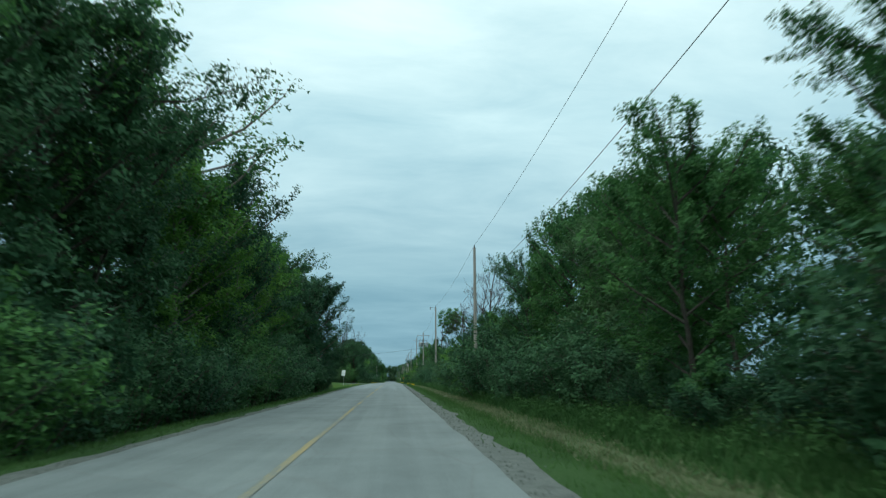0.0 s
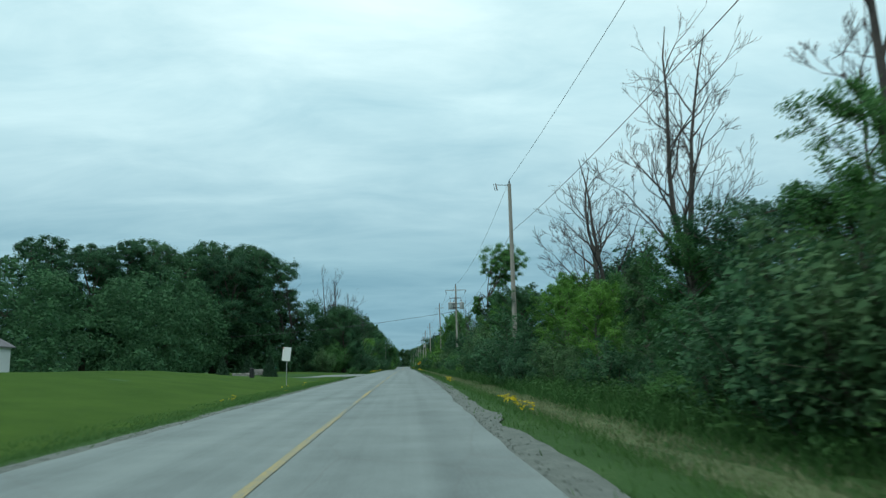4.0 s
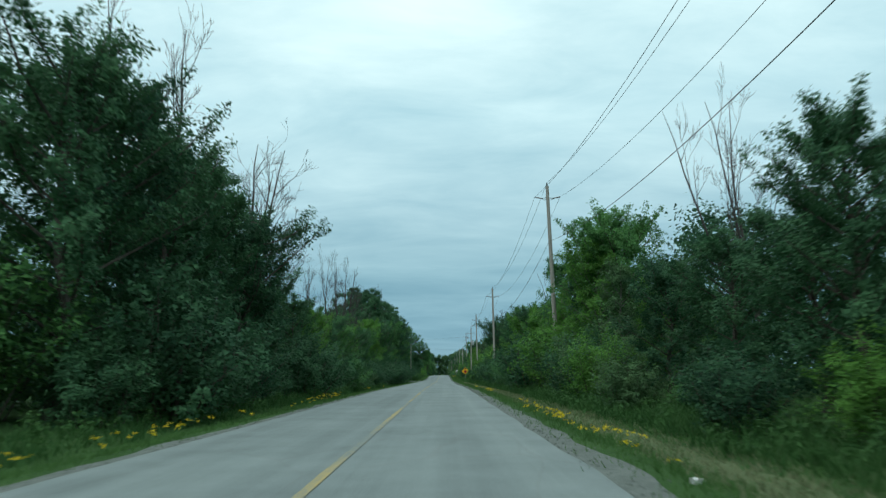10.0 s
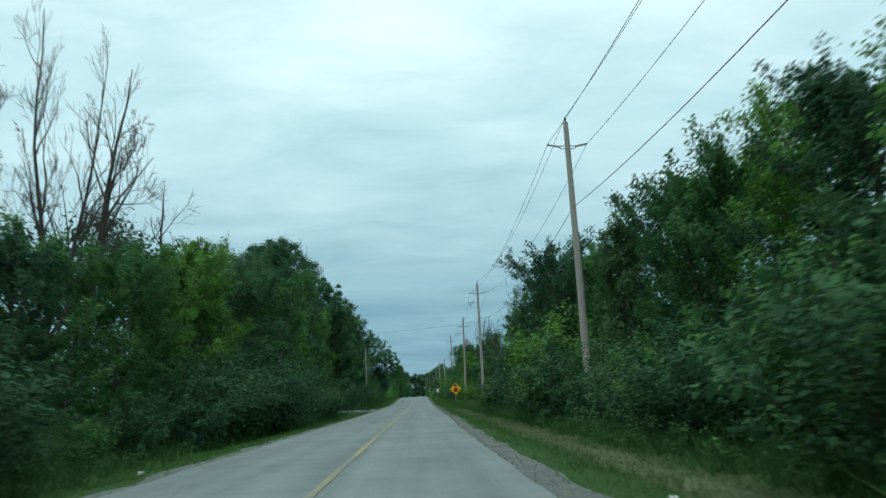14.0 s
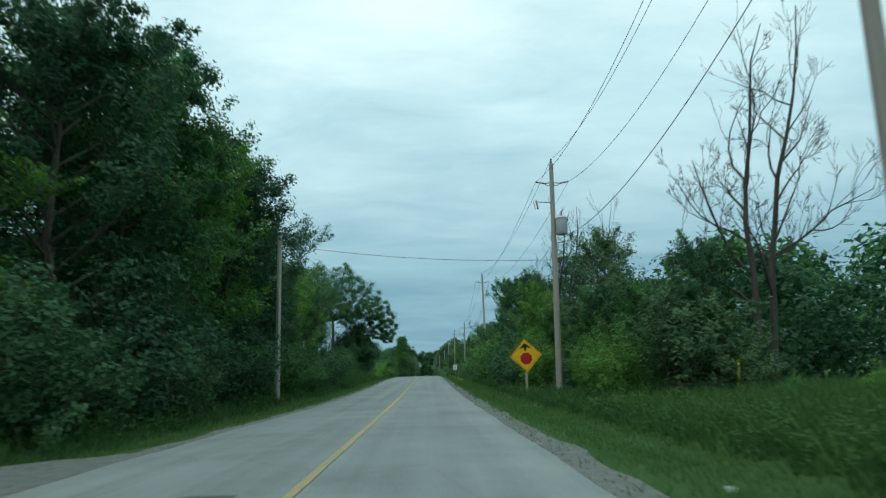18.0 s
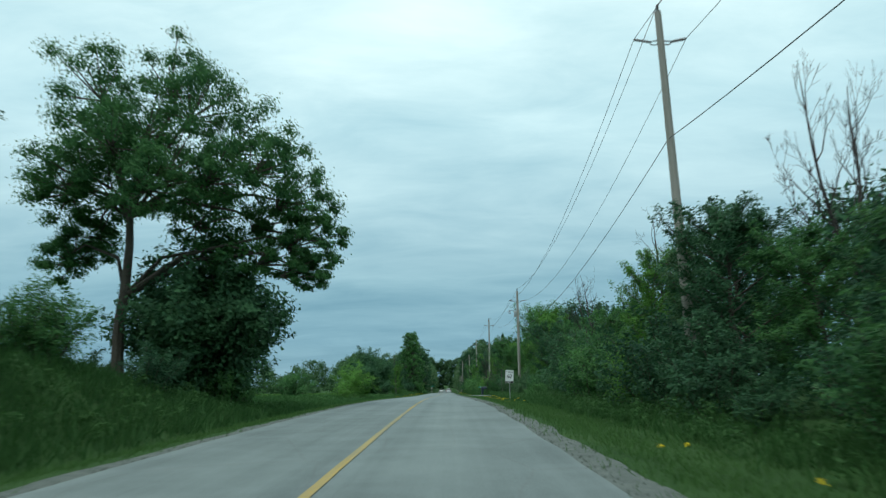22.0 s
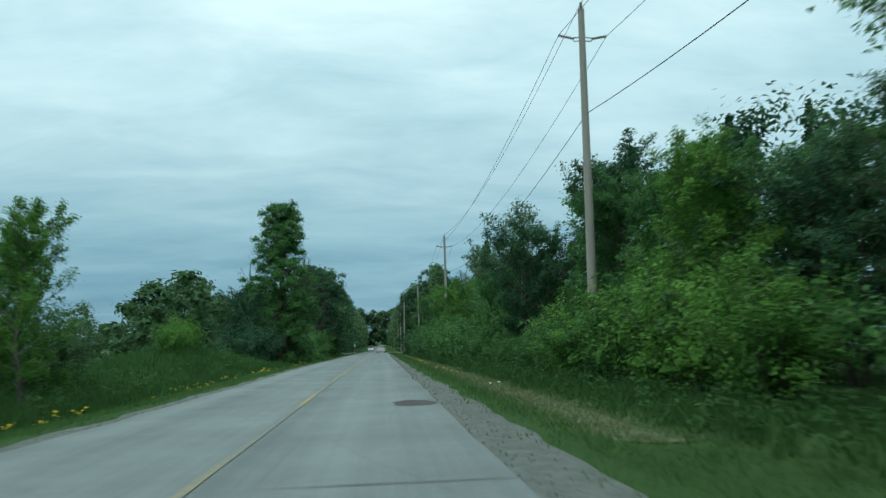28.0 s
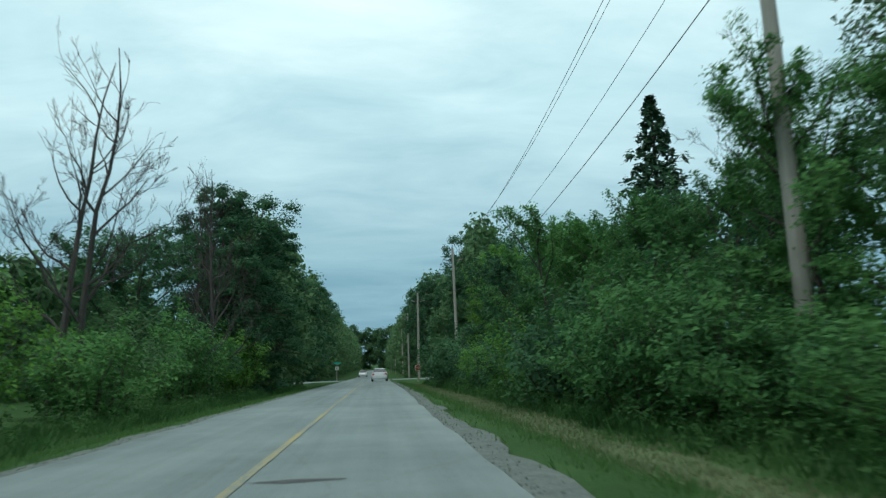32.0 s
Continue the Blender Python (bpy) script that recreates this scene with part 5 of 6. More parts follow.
# broken pieces of old asphalt at the mouth of the gravel drive
for k in range(16):
    x, y, r = -4.6 + rng.normal() * 0.75, 320.6 + rng.normal() * 1.5, rng.uniform(0.10, 0.26)
    b = Builder()
    ring = [(math.cos(j / 7 * 6.283) * r * rng.uniform(0.7, 1.15), math.sin(j / 7 * 6.283) * r * rng.uniform(0.6, 1.1)) for j in range(7)]
    b.plate(ring, 0.05, Matrix.Translation((x, y, max(land(x, y), grade(y) - 0.06) + 0.06)) @ Matrix.Rotation(radians(90 + rng.normal() * 5), 4, "X"))
    tagged(new("asphalt_chunk", b.mesh("asphalt_chunk", M_PATCH, True)), "dark broken asphalt chunk on the gravel", "rubble", "asphalt chunks")


# ---- power poles and wires ----
def insulator(b, p, q, r=0.055, sheds=5):
    """A ribbed insulator from p to q."""
    p, q = Vector(p), Vector(q)
    pts, rad = [], []
    for k in range(sheds * 2 + 1):
        pts.append(p.lerp(q, k / (sheds * 2)))
        rad.append(r if k % 2 else r * 0.5)
    b.tube(pts, rad, 8)


def can(parent, c, w=0.33, h=1.05, label="grey transformer can"):
    b = Builder().lathe(c, [(w * 0.9, 0), (w, 0.05), (w, h * 0.86), (w * 1.07, h * 0.87), (w * 1.07, h * 0.91), (w * 0.8, h), (w * 0.2, h * 1.02)], 18)
    t = part("transformer", b.mesh("transformer", M_CAN), parent, label)
    b = Builder()
    insulator(b, (c[0], c[1] - 0.1, c[2] + h), (c[0], c[1] - 0.1, c[2] + h + 0.32), 0.06, 4)
    part("bushing", b.mesh("bushing", M_PORCELAIN), t)
    b = Builder()
    b.tube([(c[0] + w * 0.9, c[1], c[2] + h * 0.8), (c[0] + w * 1.2, c[1], c[2] + h * 0.82)], [0.05, 0.04], 6)
    part("terminal", b.mesh("terminal", M_DARKMETAL), t)


POLES = [(8.6, -56, 13.0, "plain"), (8.6, 2.0, 13.0, "plain"), (8.62, 60.65, 12.73, "plain"), (8.7, 119.15, 13.5, "switch"), (9.02, 176.5, 13.0, "bank"), (9.0, 227.4, 14.65, "arms"), (8.5, 277.2, 13.2, "arms"), (8.5, 327.2, 13.6, "arms_switch"),
         (8.45, 354.1, 12.3, "can"), (9.05, 410.9, 14.2, "arms"), (9.4, 465.7, 11.9, "arms_switch"), (9.25, 516.3, 13.9, "arms"), (9.07, 570.4, 14.0, "arms"), (8.8, 623, 13, "arms"), (7.2, 652.6, 12.1, "arms"), (7.2, 684, 12, "arms"), (7.2, 714, 12, "arms"), (7.2, 773, 12, "arms"), (7.2, 830, 12, "arms")]
ENDS = []
for x, y, top, kind in POLES:
    top -= dip(y)
    z0 = land(x, y)
    text = {"bank": "weathered wooden power pole carrying three grey transformers", "can": "weathered wooden power pole with one grey transformer", "switch": "weathered wooden power pole with a fuse bracket"}.get(kind, "tall weathered wooden power pole with insulator arms")
    o = root("power_pole", Matrix.Translation((x, y, 0)), text, "utility pole", "power poles")
    b = Builder()
    lean = rng.normal() * 0.008
    b.tube([(lean * (z - top), 0, z) for z in (z0 - 0.3, z0 + 1, z0 + 4, z0 + 8, top - 0.25)], [0.185, 0.175, 0.16, 0.14, 0.115], 12)
    part("shaft", b.mesh("shaft", M_POLE), o)
    b = Builder()
    insulator(b, (0, 0, top - 0.3), (0, 0, top + 0.02), 0.06, 4)
    part("top_insulator", b.mesh("top_insulator", M_DARKMETAL), o)
    arm = top - 1.4 if y != 227.4 else top - 1.15
    wires = [(0, top), (0, top - 3.6)]
    if kind == "bank":
        arm = 12.05
        part("crossarm", Builder().box((0, -0.14, arm), (3.15, 0.1, 0.12)).mesh("crossarm", M_STEEL), o, "long steel crossarm")
        part("fuse_arm", Builder().box((-0.1, -0.16, 10.85), (1.75, 0.07, 0.08)).mesh("fuse_arm", M_DARKMETAL), o)
        for dx in (-0.9, -0.25, 0.7):
            b = Builder()
            insulator(b, (dx, -0.2, 10.95), (dx + 0.04, -0.2, 10.35), 0.05, 4)
            part("fuse", b.mesh("fuse", M_PORCELAIN), o)
        for dx in (-1.5, 1.5):
            b = Builder()
            insulator(b, (dx, -0.14, arm - 0.05), (dx + (0.12 if dx < 0 else -0.12), 0.5, arm - 0.45), 0.05, 5)
            part("strain_insulator", b.mesh("strain_insulator", M_DARKMETAL), o)
        for dx, dy in ((-0.85, -0.05), (0.85, -0.05), (-0.32, 0.42)):
            can(o, (dx, dy, 9.2), 0.33, 1.05)
        for z in (9.4, 10.0):
            part("bracket", Builder().box((0, -0.05, z), (1.3, 0.12, 0.1)).mesh("bracket", M_DARKMETAL), o)
        b = Builder()
        for dx in (-1, 1):
            b.tube([(dx * 0.9, -0.1, 9.9), (dx * 1.25, -0.1, 9.2), (dx * 0.9, -0.1, 8.5), (0, -0.1, 8.8)], [0.014] * 4, 5)
        part("jumper_cable", b.mesh("jumper_cable", M_WIRE), o)
        wires = [(0, top), (-1.4, arm - 0.4), (1.4, arm - 0.4), (0, 9.0)]
    if kind in ("arms", "arms_switch", "can"):
        for side in (-1, 1):
            b = Builder()
            b.tube([(side * 0.1, 0, arm - 0.10), (side * 0.3, 0, arm - 0.12), (side * 0.42, 0, arm)], [0.02, 0.02, 0.025], 6)
            b.tube([(side * 0.1, 0, arm + 0.04), (side * 0.42, 0, arm)], [0.02, 0.025], 6)
            part("arm_bracket", b.mesh("arm_bracket", M_DARKMETAL), o)
            b = Builder()
            insulator(b, (side * 0.42, 0, arm), (side * 0.92, 0, arm + 0.10), 0.06, 6)
            part("insulator", b.mesh("insulator", M_PORCELAIN), o)
        wires = [(0, top), (-0.92, arm + 0.1), (0.92, arm + 0.1), (0, top - (5.0 if y == 410.9 else 4.6 if kind == "can" else 4.3))]
    if kind in ("switch", "arms_switch", "can"):
        z = top - (0.35 if kind == "switch" else 2.5)
        b = Builder()
        b.tube([(0, 0, z), (-0.85, 0, z + 0.05)], [0.025, 0.02], 6)
        part("switch_bracket", b.mesh("switch_bracket", M_DARKMETAL), o)
        b = Builder()
        insulator(b, (-0.95, -0.02, z + 0.15), (-0.85, 0, z - 0.35), 0.06, 4)
        b.tube([(-1.1, -0.02, z + 0.1), (-1.0, 0, z - 0.38)], [0.02, 0.02], 5)
        part("fuse_switch", b.mesh("fuse_switch", M_PORCELAIN), o)
    if kind == "can":
        can(o, (0.36, -0.2, 7.95), 0.32, 1.0)
        b = Builder()
        b.tube([(0, 0, 7.5), (1.0, 0, 7.7)], [0.025, 0.02], 6)
        insulator(b, (0.85, 0, 7.7), (0.85, 0, 8.0), 0.05, 3)
        part("lower_arm", b.mesh("lower_arm", M_DARKMETAL), o)
    if y == 465.7:
        b = Builder().lathe((-0.3, 0.05, top - 3.2), [(0.14, 0), (0.16, 0.04), (0.16, 0.66), (0.10, 0.72)], 14)
        part("equipment_can", b.mesh("equipment_can", M_CAN), o)
    ENDS.append([(x + dx, y, z) for dx, z in wires])


def wire(p, q, sag, label, r=0.011, name="power_line", mat=None):
    cu = bpy.data.curves.new(name, "CURVE")
    cu.dimensions, cu.bevel_depth, cu.bevel_resolution = "3D", r, 1
    sp = cu.splines.new("POLY")
    n = 22
    sp.points.add(n)
    for k in range(n + 1):
        t = k / n
        c = Vector(p).lerp(Vector(q), t)
        sp.points[k].co = (c.x, c.y, c.z - sag * 4 * t * (1 - t), 1)
    cu.materials.append(mat or M_WIRE)
    return tagged(new(name, cu), label, "cable", "overhead lines")


for a, c in zip(ENDS, ENDS[1:]):
    if len(a) == 2 or len(c) == 2:
        wire(a[0], c[0], 1.15 if a[0][1] == 119.15 else 0.6, "thin overhead power line strung between poles")
        wire(a[1], c[-1], 1.3 if a[0][1] == 119.15 else 0.8, "overhead neutral line strung between poles", 0.013)
    else:
        for k in range(4):
            wire(a[k], c[k], 1.95 if k < 3 and a[0][1] in (410.9, 570.4) else 1.4 if k < 3 else 1.4, "thin overhead power line strung between poles", 0.011 if k < 3 else 0.014)
wire((9.02, 176.5, 8.9), (-27, 187, 6.3), 0.5, "thick twisted service cable crossing over the road", 0.026, "service_cable")
wire((8.45, 354.1, 6.6), (-6.85, 355.4, 8.0), 0.35, "thin service cable crossing over the road", 0.012, "service_cable")
wire((8.5, 327.2, 8.9), (-22, 330, 8.2), 0.5, "thin service cable crossing over the road", 0.010, "service_cable")
for dx in (1.8, 2.6):
    wire((9.02, 176.6, 11.5), (9.02 + dx, 190, 0.3), 0.0, "thin steel guy wire anchoring the power pole", 0.009, "guy_wire", M_STEEL)

o = root("service_pole", Matrix.Translation((-6.85, 355.4, 0)), "short weathered wooden service pole with meter box", "utility pole")
z0 = land(-6.85, 355.4)
part("shaft", Builder().tube([(0, 0, z0 - 0.2), (0, 0, 4), (0, 0, 8.5)], [0.15, 0.13, 0.115], 12).mesh("shaft", M_POLE), o)
part("meter_box", Builder().box((0.05, -0.2, 1.15), (0.26, 0.16, 0.42)).mesh("meter_box", M_CAN), o)
part("conduit", Builder().tube([(0.05, -0.16, z0), (0.05, -0.16, 5.5)], [0.03, 0.03], 8).mesh("conduit", M_STEEL), o)


# ---- signs ----
M_SIGN_YELLOW = surface("sign_yellow", (0.80, 0.44, 0.012), (0.90, 0.52, 0.018), 2.0, 0.5, 0.02, 20.0)
M_SIGN_RED = surface("sign_red", (0.36, 0.016, 0.020), (0.46, 0.028, 0.032), 3.0, 0.5, 0.02, 20.0)
M_SIGN_WHITE = surface("sign_white", (0.66, 0.68, 0.68), (0.80, 0.81, 0.80), 2.0, 0.5, 0.02, 16.0)
M_BLACK = surface("sign_black", (0.015, 0.015, 0.016), (0.03, 0.03, 0.032), 3.0, 0.5, 0.02, 20.0)
M_SIGN_GREEN = surface("sign_green", (0.01, 0.22, 0.16), (0.015, 0.30, 0.22), 3.0, 0.5, 0.02, 20.0)
M_POST = surface("post_wood", (0.22, 0.205, 0.18), (0.36, 0.34, 0.30), 2.0, 0.9, 0.6, 20.0, stretch=(5, 5, 0.4))


def ngon(n, r, turn=0.0):
    return [(r * math.sin(turn + 2 * math.pi * k / n), r * math.cos(turn + 2 * math.pi * k / n)) for k in range(n)]


def rounded(w, h, r):
    pts = []
    for cx, cz, a0 in ((w / 2 - r, h / 2 - r, 0), (w / 2 - r, -h / 2 + r, 90), (-w / 2 + r, -h / 2 + r, 180), (-w / 2 + r, h / 2 - r, 270)):
        for k in range(4):
            a = radians(a0 + 30 * k)
            pts.append((cx + r * math.sin(a), cz + r * math.cos(a)))
    return pts


def lettering(text, size, m, mat, parent, name="lettering", squeeze=1.0, depth=0.002):
    cu = bpy.data.curves.new(name, "FONT")
    cu.body, cu.size, cu.extrude, cu.align_x, cu.align_y = text, size, depth, "CENTER", "CENTER"
    cu.materials.append(mat)
    ob = part(name, cu, parent)
    ob.matrix_basis = m @ Matrix.Rotation(radians(90), 4, "X") @ Matrix.Diagonal((squeeze, 1, 1, 1))
    return ob


def stop_ahead():
    x, y, z = 6.88, 356.4, 1.52
    o = root("warning_sign", Matrix.Translation((x, y, 0)) @ Matrix.Rotation(radians(4), 4, "Z"), "yellow diamond stop-ahead sign on a wooden post", "road sign")
    m = Matrix.Translation((0, 0, z)) @ Matrix.Rotation(radians(-4), 4, "Y")
    part("post", Builder().box((0, 0.07, (z + land(x, y)) / 2 - 0.1), (0.13, 0.10, z - land(x, y) + 0.4)).mesh("post", M_POST), o)
    panel = part("panel", Builder().plate(ngon(4, 0.93), 0.006, m).mesh("panel", M_SIGN_YELLOW, True), o)
    b = Builder()
    for k in range(4):
        a, c = ngon(4, 0.87)[k], ngon(4, 0.87)[(k + 1) % 4]
        a2, c2 = ngon(4, 0.845)[k], ngon(4, 0.845)[(k + 1) % 4]
        b.plate([a, c, c2, a2], 0.002, m @ Matrix.Translation((0, -0.006, 0)))
    part("border", b.mesh("border", M_BLACK, True), panel)
    part("octagon", Builder().plate([(px, pz - 0.16) for px, pz in ngon(8, 0.35, radians(22.5))], 0.003, m @ Matrix.Translation((0, -0.007, 0))).mesh("octagon", M_SIGN_RED, True), panel, "plain dark red octagon")
    arrow = [(0, 0.72), (0.31, 0.44), (0.29, 0.40), (0.075, 0.46), (0.06, 0.28), (-0.06, 0.28), (-0.075, 0.46), (-0.29, 0.40), (-0.31, 0.44)]
    part("arrow", Builder().plate(arrow, 0.003, m @ Matrix.Translation((0, -0.007, 0))).mesh("arrow", M_BLACK, True), panel, "black arrow pointing up")
    for dz in (0.68, -0.06):
        part("bolt", Builder().lathe((0, 0, 0), [(0.014, 0), (0.016, 0.008), (0.008, 0.012)], 8).mesh("bolt", M_STEEL), panel).matrix_basis = m @ Matrix.Translation((0, -0.006, dz)) @ Matrix.Rotation(radians(90), 4, "X")


def speed_sign(x, y, z, turn, front, label, tilt=0.0):
    o = root("speed_limit_sign" if front else "traffic_sign", Matrix.Translation((x, y, 0)) @ Matrix.Rotation(radians(turn), 4, "Z"), label, "road sign")
    m = Matrix.Translation((0, 0, z)) @ Matrix.Rotation(radians(tilt), 4, "Y")
    g = land(x, y)
    b = Builder()
    top = z + (0.3 if front else 0.55)
    b.tube([(0.0, 0.045, g - 0.2), (0, 0.045, top)], [0.03, 0.03], 8)
    part("post", b.mesh("post", M_STEEL), o, "thin galvanised steel post")
    panel = part("panel", Builder().plate(rounded(0.66, 1.04 if front else 1.0, 0.04), 0.005, m).mesh("panel", M_SIGN_WHITE, True), o)
    if front:
        lettering("MAXIMUM", 0.125, m @ Matrix.Translation((0, -0.006, 0.36)), M_BLACK, panel, squeeze=0.92)
        lettering("60", 0.46, m @ Matrix.Translation((0, -0.006, 0.02)), M_BLACK, panel, squeeze=0.85, depth=0.002)
        part("tab", Builder().plate(rounded(0.63, 0.15, 0.02), 0.003, m @ Matrix.Translation((0, -0.006, -0.43))).mesh("tab", M_BLACK, True), panel, "black strip with white lettering")
        lettering("km/h", 0.15, m @ Matrix.Translation((0, -0.010, -0.425)), M_SIGN_WHITE, panel)
    else:
        part("rail", Builder().box((0, 0.03, z + 0.1), (0.05, 0.03, 0.8)).mesh("rail", M_STEEL), o)
        part("clamp", Builder().box((0, 0.03, z - 0.15), (0.2, 0.04, 0.04)).mesh("clamp", M_DARKMETAL), o)
        part("sticker", Builder().plate(rounded(0.07, 0.09, 0.01), 0.002, m @ Matrix.Translation((-0.28, -0.005, 0.42))).mesh("sticker", M_SIGN_RED, True), panel, "small red sticker")


stop_ahead()
speed_sign(6.35, 445.0, 1.76 - dip(445), 2, True, "white maximum 60 speed sign on a steel post", 3.5)
speed_sign(-7.41, 125.4, 2.16, -14, False, "grey back of a road sign on a post", 6)


def stop_sign(x, y, z):
    o = root("stop_sign", Matrix.Translation((x, y, 0)), "red octagonal stop sign on a wooden post at the junction", "road sign")
    m = Matrix.Translation((0, 0, z))
    part("post", Builder().box((0, 0.06, (z + land(x, y)) / 2 - 0.1), (0.1, 0.08, z - land(x, y) + 0.4)).mesh("post", M_POST), o)
    p = part("panel", Builder().plate(ngon(8, 0.42, radians(22.5)), 0.006, m).mesh("panel", M_SIGN_WHITE, True), o)
    part("face", Builder().plate(ngon(8, 0.39, radians(22.5)), 0.003, m @ Matrix.Translation((0, -0.006, 0))).mesh("face", M_SIGN_RED, True), p)
    lettering("STOP", 0.26, m @ Matrix.Translation((0, -0.010, 0)), M_SIGN_WHITE, p)


stop_sign(6.6, 646.4, 1.75 - dip(646.4))


def street_post(x, y, h, board):
    o = root("street_name_post", Matrix.Translation((x, y, land(x, y))), "slim post carrying small street boards at the junction", "sign post")
    part("post", Builder().tube([(0, 0, -0.2), (0, 0, h)], [0.05, 0.045], 8).mesh("post", M_POST), o)
    part("board", Builder().plate(rounded(1.1 if board == 1 else 0.6, 0.26 if board == 1 else 0.6, 0.03), 0.01, Matrix.Translation((0.1, -0.06, h - 0.15))).mesh("board", M_SIGN_GREEN if board == 1 else M_SIGN_WHITE, True), o)


street_post(-4.7, 668, 3.0, 1)
street_post(-5.2, 676, 2.4, 0)


# ---- mailbox, marker posts, stone walls ----
def mailbox(x, y):
    M_BLUE = surface("dark_blue_plastic", (0.010, 0.020, 0.032), (0.022, 0.038, 0.055), 3.0, 0.45, 0.05, 30.0, spec=0.5)
    g = land(x, y)
    o = root("mailbox", Matrix.Translation((x, y, g)) @ Matrix.Rotation(radians(8), 4, "Z"), "dark blue plastic roadside mailbox on its stand", "mailbox")
    part("stand", Builder().plate([(-0.16, -0.15), (0.06, -0.15), (0.10, 0.62), (0.26, 0.74), (0.26, 0.80), (-0.16, 0.80)], 0.19, Matrix.Identity(4)).mesh("stand", M_BLUE), o)
    arch = [(-0.14, 0.80), (0.14, 0.80), (0.14, 1.0), (0.11, 1.08), (0.05, 1.12), (-0.05, 1.12), (-0.11, 1.08), (-0.14, 1.0)]
    body = part("box", Builder().plate(arch, 0.62, Matrix.Translation((0.18, 0, 0)) @ Matrix.Rotation(radians(90), 4, "Z")).mesh("box", M_BLUE), o)
    part("door", Builder().plate([(a * 1.06, 0.96 + (c - 0.96) * 1.06) for a, c in arch], 0.03, Matrix.Translation((-0.15, 0, 0)) @ Matrix.Rotation(radians(90), 4, "Z")).mesh("door", M_BLUE), body)
    part("latch", Builder().box((-0.13, -0.12, 0.99), (0.03, 0.04, 0.16)).mesh("latch", M_STEEL), body, "pale metal latch")
    plate = part("number_plate", Builder().plate(rounded(0.34, 0.13, 0.015), 0.006, Matrix.Translation((-0.32, -0.02, 1.08))).mesh("number_plate", M_SIGN_GREEN, True), o, "small teal plate with pale bars")
    for k in range(4):
        part("bar", Builder().plate(rounded(0.035, 0.08, 0.008), 0.003, Matrix.Translation((-0.44 + k * 0.075, -0.026, 1.08))).mesh("bar", M_SIGN_WHITE, True), plate)


mailbox(5.7, 475.9)
M_MARK = surface("yellow_plastic", (0.60, 0.50, 0.02), (0.75, 0.62, 0.03), 3.0, 0.5, 0.02, 20.0)
for x, y, h, tilt in ((10.5, 327.4, 1.5, -12), (11.5, 340, 1.3, 4), (-11.2, 357, 1.2, 8)):
    tagged(new("guy_marker", Builder().tube([(0, 0, -0.1), (0, 0, h * 0.5), (0, 0, h)], [0.04, 0.045, 0.04], 8).mesh("guy_marker", M_MARK)), "yellow plastic guy wire marker in the weeds", "marker post").matrix_basis = \
        Matrix.Translation((x, y, land(x, y))) @ Matrix.Rotation(radians(tilt), 4, "Y")
tagged(new("bollard", Builder().lathe((-11.8, 134, land(-11.8, 134)), [(0.2, -0.1), (0.2, 0.1), (0.17, 0.8), (0.10, 0.86)], 12).mesh("bollard", M_BLACK)), "dark plastic bollard standing on the lawn", "bollard")
o = root("house_marker", Matrix.Translation((-12.9, 150.2, land(-12.9, 150.2))), "small teal marker plate on a post by the driveway", "sign post")
part("post", Builder().tube([(0, 0, -0.1), (0, 0, 1.2)], [0.03, 0.03], 6).mesh("post", M_STEEL), o)
plate = part("plate", Builder().plate(rounded(0.34, 0.18, 0.02), 0.01, Matrix.Translation((0, -0.04, 1.15))).mesh("plate", M_SIGN_GREEN, True), o)
for k in range(4):
    part("bar", Builder().plate(rounded(0.036, 0.10, 0.008), 0.003, Matrix.Translation((-0.105 + k * 0.07, -0.047, 1.15))).mesh("bar", M_SIGN_WHITE, True), plate)
stone_meshes = []
for k in range(7):
    b = Builder().box((0, 0, 0), (0.52, 0.36, 0.24), bevel=0.06)
    for v in b.v:
        v += Vector((rng.normal(), rng.normal(), rng.normal())) * 0.025
    stone_meshes.append(b.mesh("stone", M_STONE))
for cx, cy, length, turn in ((-16.2, 151.2, 2.4, 0.05), (-18.0, 166.9, 1.6, 0.0), (-20.9, 151.4, 2.0, -0.1)):
    o = root("stone_wall", Matrix.Translation((cx, cy, land(cx, cy))) @ Matrix.Rotation(turn, 4, "Z"), "low grey dry-stone wall at the driveway entrance", "stone wall", "driveway walls")
    for row in range(3):
        n = int(length / 0.52)
        for k in range(n):
            part("stone", stone_meshes[int(rng.integers(0, 7))], o).matrix_basis = Matrix.Translation((-length / 2 + (k + (row % 2) * 0.5) * 0.52, rng.normal() * 0.02, 0.1 + row * 0.235)) @ Matrix.Rotation(rng.normal() * 0.06, 4, "Z")
# shed at the lawn's edge
M_SIDING = surface("pale_siding", (0.55, 0.57, 0.58), (0.68, 0.70, 0.70), 1.0, 0.7, 0.1, 12.0)
M_ROOF = surface("grey_shingles", (0.10, 0.10, 0.11), (0.18, 0.18, 0.19), 2.0, 0.9, 0.5, 14.0)
gx, gy = -30.5, 128
o = root("shed", Matrix.Translation((gx, gy, land(gx, gy))), "small pale garden shed at the lawn's edge", "shed")
part("wall", Builder().box((0, 0, 1.0), (2.6, 2.2, 2.2), bevel=0.03).mesh("wall", M_SIDING, True), o)
part("roof", Builder().plate([(-1.55, 2.05), (0, 2.9), (1.55, 2.05), (1.55, 1.95), (0, 2.78), (-1.55, 1.95)], 2.6, Matrix.Identity(4)).mesh("roof", M_ROOF, True), o)
part("door", Builder().box((0.2, -1.12, 0.95), (0.85, 0.05, 1.85), bevel=0.01).mesh("door", M_SIGN_WHITE, True), o)


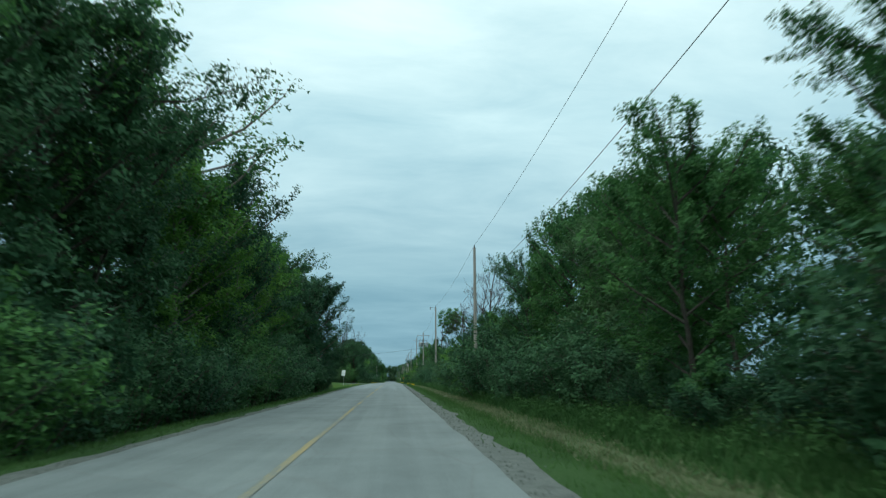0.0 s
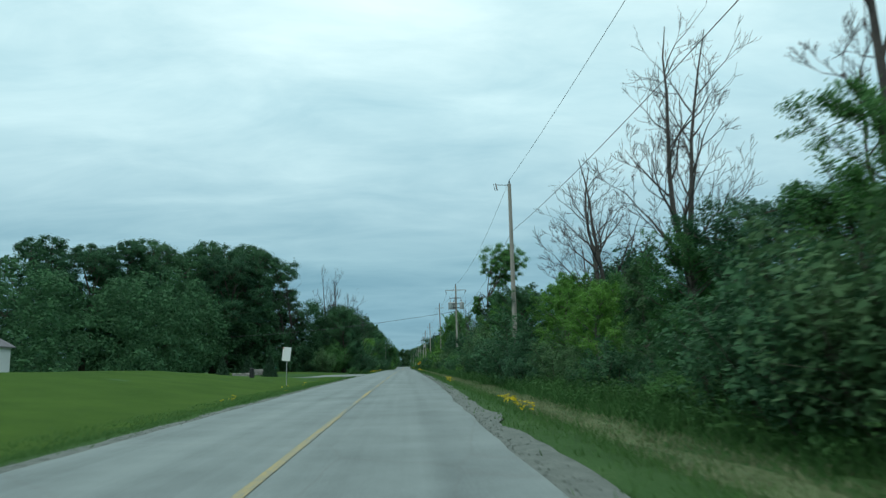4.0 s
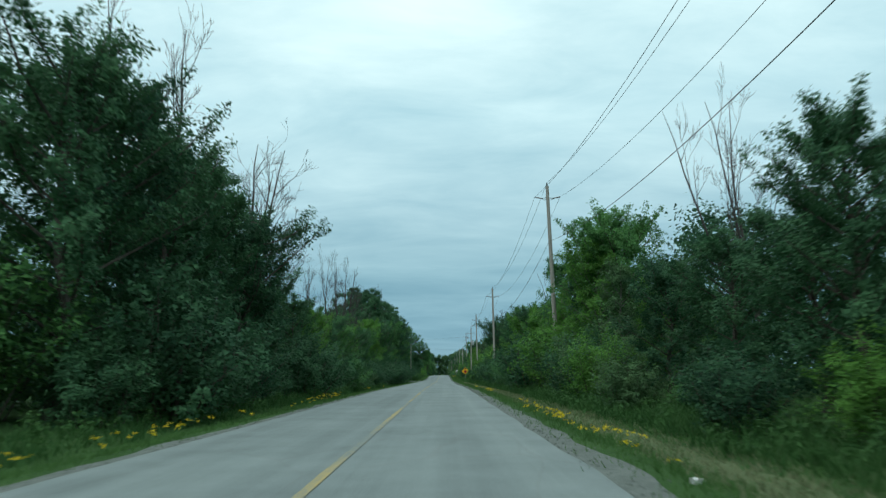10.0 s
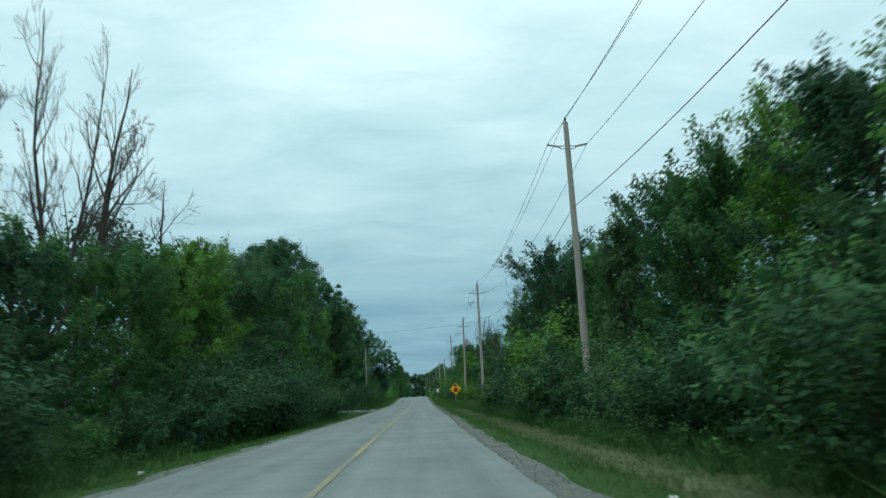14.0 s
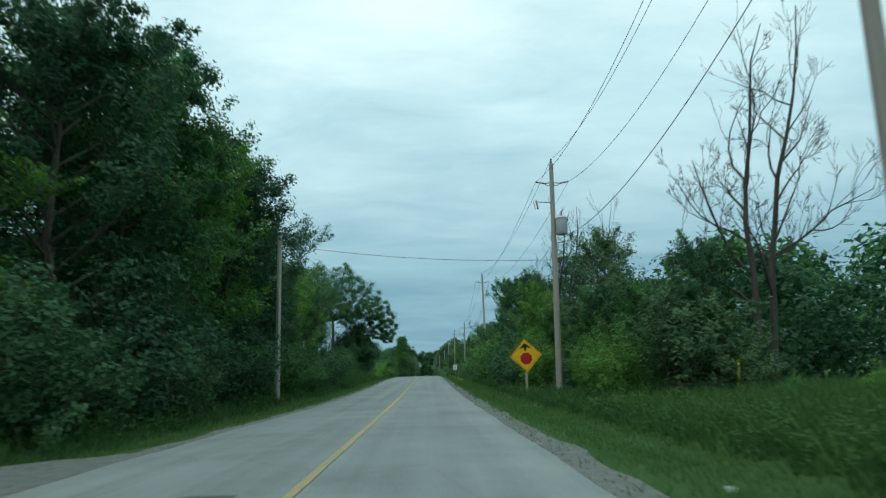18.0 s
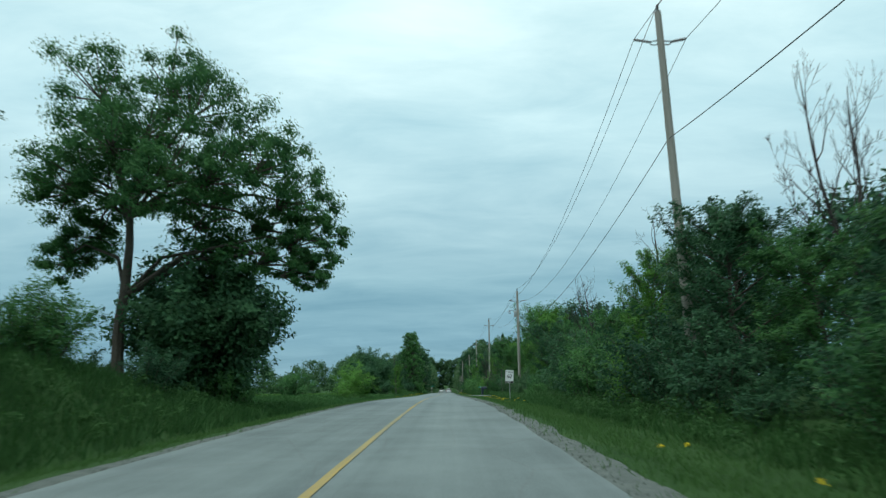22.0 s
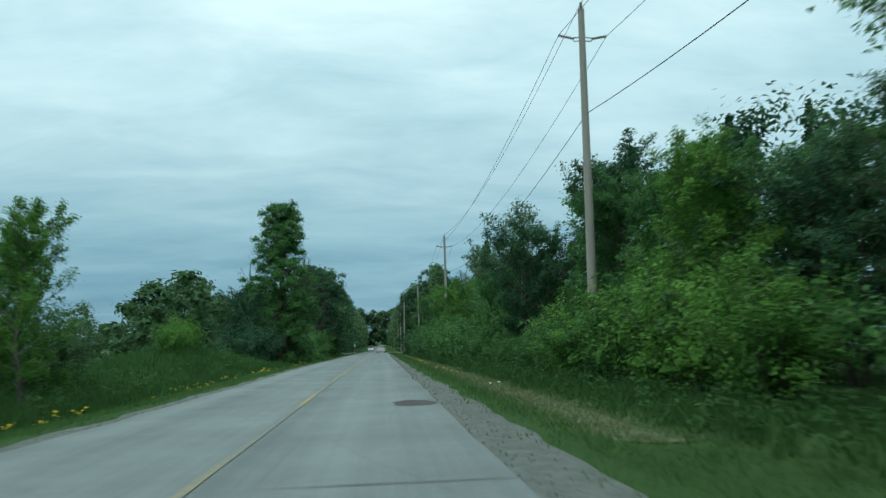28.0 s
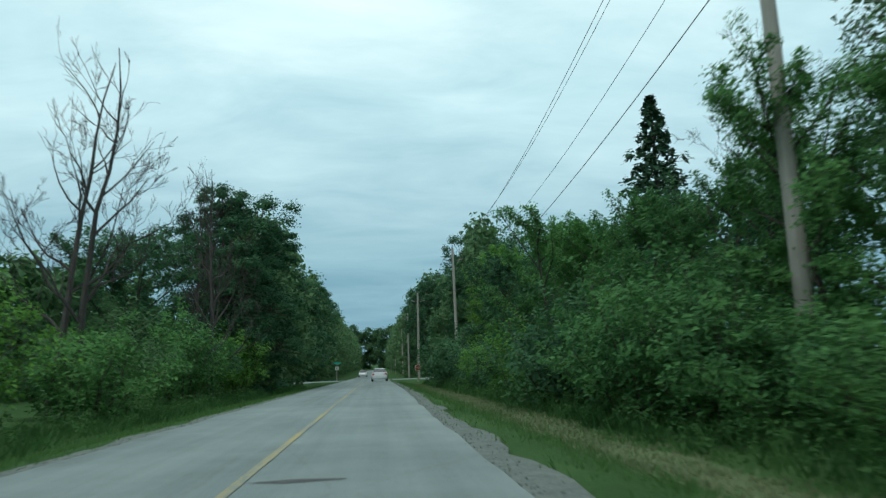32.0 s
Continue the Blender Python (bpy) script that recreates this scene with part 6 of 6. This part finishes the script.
# ---- car ahead at the junction ----
def car(x, y, turn, paint, label):
    M_PAINT = surface("car_paint", paint, tuple(min(c * 1.12, 1) for c in paint), 0.8, 0.28, 0.0, 10.0, spec=0.6)
    M_GLASS = surface("car_glass", (0.02, 0.025, 0.03), (0.03, 0.035, 0.04), 1.0, 0.08, 0.0, 10.0, spec=0.8)
    M_TYRE = surface("tyre_rubber", (0.012, 0.012, 0.012), (0.03, 0.03, 0.03), 4.0, 0.9, 0.2, 30.0)
    M_TAIL = surface("tail_light", (0.35, 0.01, 0.012), (0.5, 0.02, 0.02), 4.0, 0.2, 0.0, 30.0)
    o = root("car", Matrix.Translation((x, y, grade(y) + 0.02)) @ Matrix.Rotation(turn, 4, "Z"), label, "car", "cars on the road")
    # profile along y, half width and heights
    secs = [(-2.25, 0.70, 0.32, 0.78), (-2.15, 0.84, 0.26, 1.00), (-1.3, 0.90, 0.24, 1.04), (0, 0.91, 0.24, 0.98), (1.2, 0.90, 0.24, 0.92), (2.0, 0.84, 0.26, 0.78), (2.25, 0.66, 0.34, 0.62)]
    b = Builder()
    for yy, w, z0, z1 in secs:
        for dx, dz in ((-w * 0.9, z0), (-w, z0 + 0.12), (-w, z1 - 0.2), (-w * 0.88, z1), (w * 0.88, z1), (w, z1 - 0.2), (w, z0 + 0.12), (w * 0.9, z0)):
            b.v.append(Vector((dx, yy, dz)))
    for k in range(len(secs) - 1):
        for j in range(8):
            a, c = k * 8 + j, k * 8 + (j + 1) % 8
            b.f.append((a, c, c + 8, a + 8))
    b.f.append(tuple(range(8))[::-1]); b.f.append(tuple(range(48, 56)))
    part("body", b.mesh("body", M_PAINT), o)
    b = Builder()
    cab = [(-1.75, 0.74, 1.02), (-1.0, 0.62, 1.43), (0.25, 0.62, 1.46), (1.15, 0.74, 0.96)]
    for yy, w, z in cab:
        b.v += [Vector((-w, yy, z)), Vector((w, yy, z))]
    b.v += [Vector((-0.82, -1.75, 0.98)), Vector((0.82, -1.75, 0.98)), Vector((-0.82, 1.15, 0.92)), Vector((0.82, 1.15, 0.92))]
    b.f += [(2, 3, 5, 4), (0, 2, 4, 6, 10, 8), (1, 9, 11, 7, 5, 3)]
    part("cabin", b.mesh("cabin", M_PAINT), o)
    b = Builder()
    b.v = [Vector(v) for v in ((-0.70, -1.76, 1.04), (0.70, -1.76, 1.04), (0.58, -1.05, 1.42), (-0.58, -1.05, 1.42))]
    b.f = [(0, 1, 2, 3)]
    part("rear_window", b.mesh("rear_window", M_GLASS, True), o).location = (0, -0.012, 0.006)
    b = Builder()
    b.v = [Vector(v) for v in ((-0.70, 1.12, 1.0), (0.70, 1.12, 1.0), (0.58, 0.32, 1.44), (-0.58, 0.32, 1.44))]
    b.f = [(3, 2, 1, 0)]
    part("windscreen", b.mesh("windscreen", M_GLASS, True), o).location = (0, 0.012, 0.006)
    for sx in (-1, 1):
        part("tail_light", Builder().box((sx * 0.68, -2.19, 0.82), (0.28, 0.08, 0.15)).mesh("tail_light", M_TAIL), o)
        for yy in (-1.4, 1.4):
            w = part("wheel", Builder().tube([(sx * 0.72, yy, 0.31), (sx * 0.93, yy, 0.31)], [0.31, 0.31], 16).mesh("wheel", M_TYRE), o)
            part("rim", Builder().tube([(sx * 0.90, yy, 0.31), (sx * 0.94, yy, 0.31)], [0.19, 0.17], 12).mesh("rim", M_STEEL), w)
    part("bumper", Builder().box((0, -2.24, 0.48), (1.5, 0.12, 0.2)).mesh("bumper", M_PAINT), o)
    part("plate", Builder().box((0, -2.29, 0.68), (0.42, 0.03, 0.14)).mesh("plate", M_SIGN_WHITE), o)


car(1.75, 640, 0, (0.62, 0.64, 0.66), "silver sedan seen from behind on the road")
car(-1.6, 715, math.pi, (0.70, 0.71, 0.72), "distant white sedan beyond the junction")

# ---- litter on the verge ----
M_PAPER = surface("litter", (0.6, 0.62, 0.62), (0.8, 0.8, 0.8), 4.0, 0.8, 0.2, 30.0)
for x, y in ((4.9, 47.5), (5.3, 97.5), (3.9, 186.5), (4.0, 255.2), (-4.2, 262), (5.5, 517.5), (5.9, 518), (4.6, 325), (-4.5, 396)):
    b = Builder().box((x, y, land(x, y) + 0.04), (0.10, 0.07, 0.045), rng.random() * 3)
    for v in b.v:
        v += Vector((rng.normal(), rng.normal(), rng.normal())) * 0.011
    tagged(new("litter", b.mesh("litter", M_PAPER)), "crumpled white scrap of litter in the grass", "litter", "litter scraps")
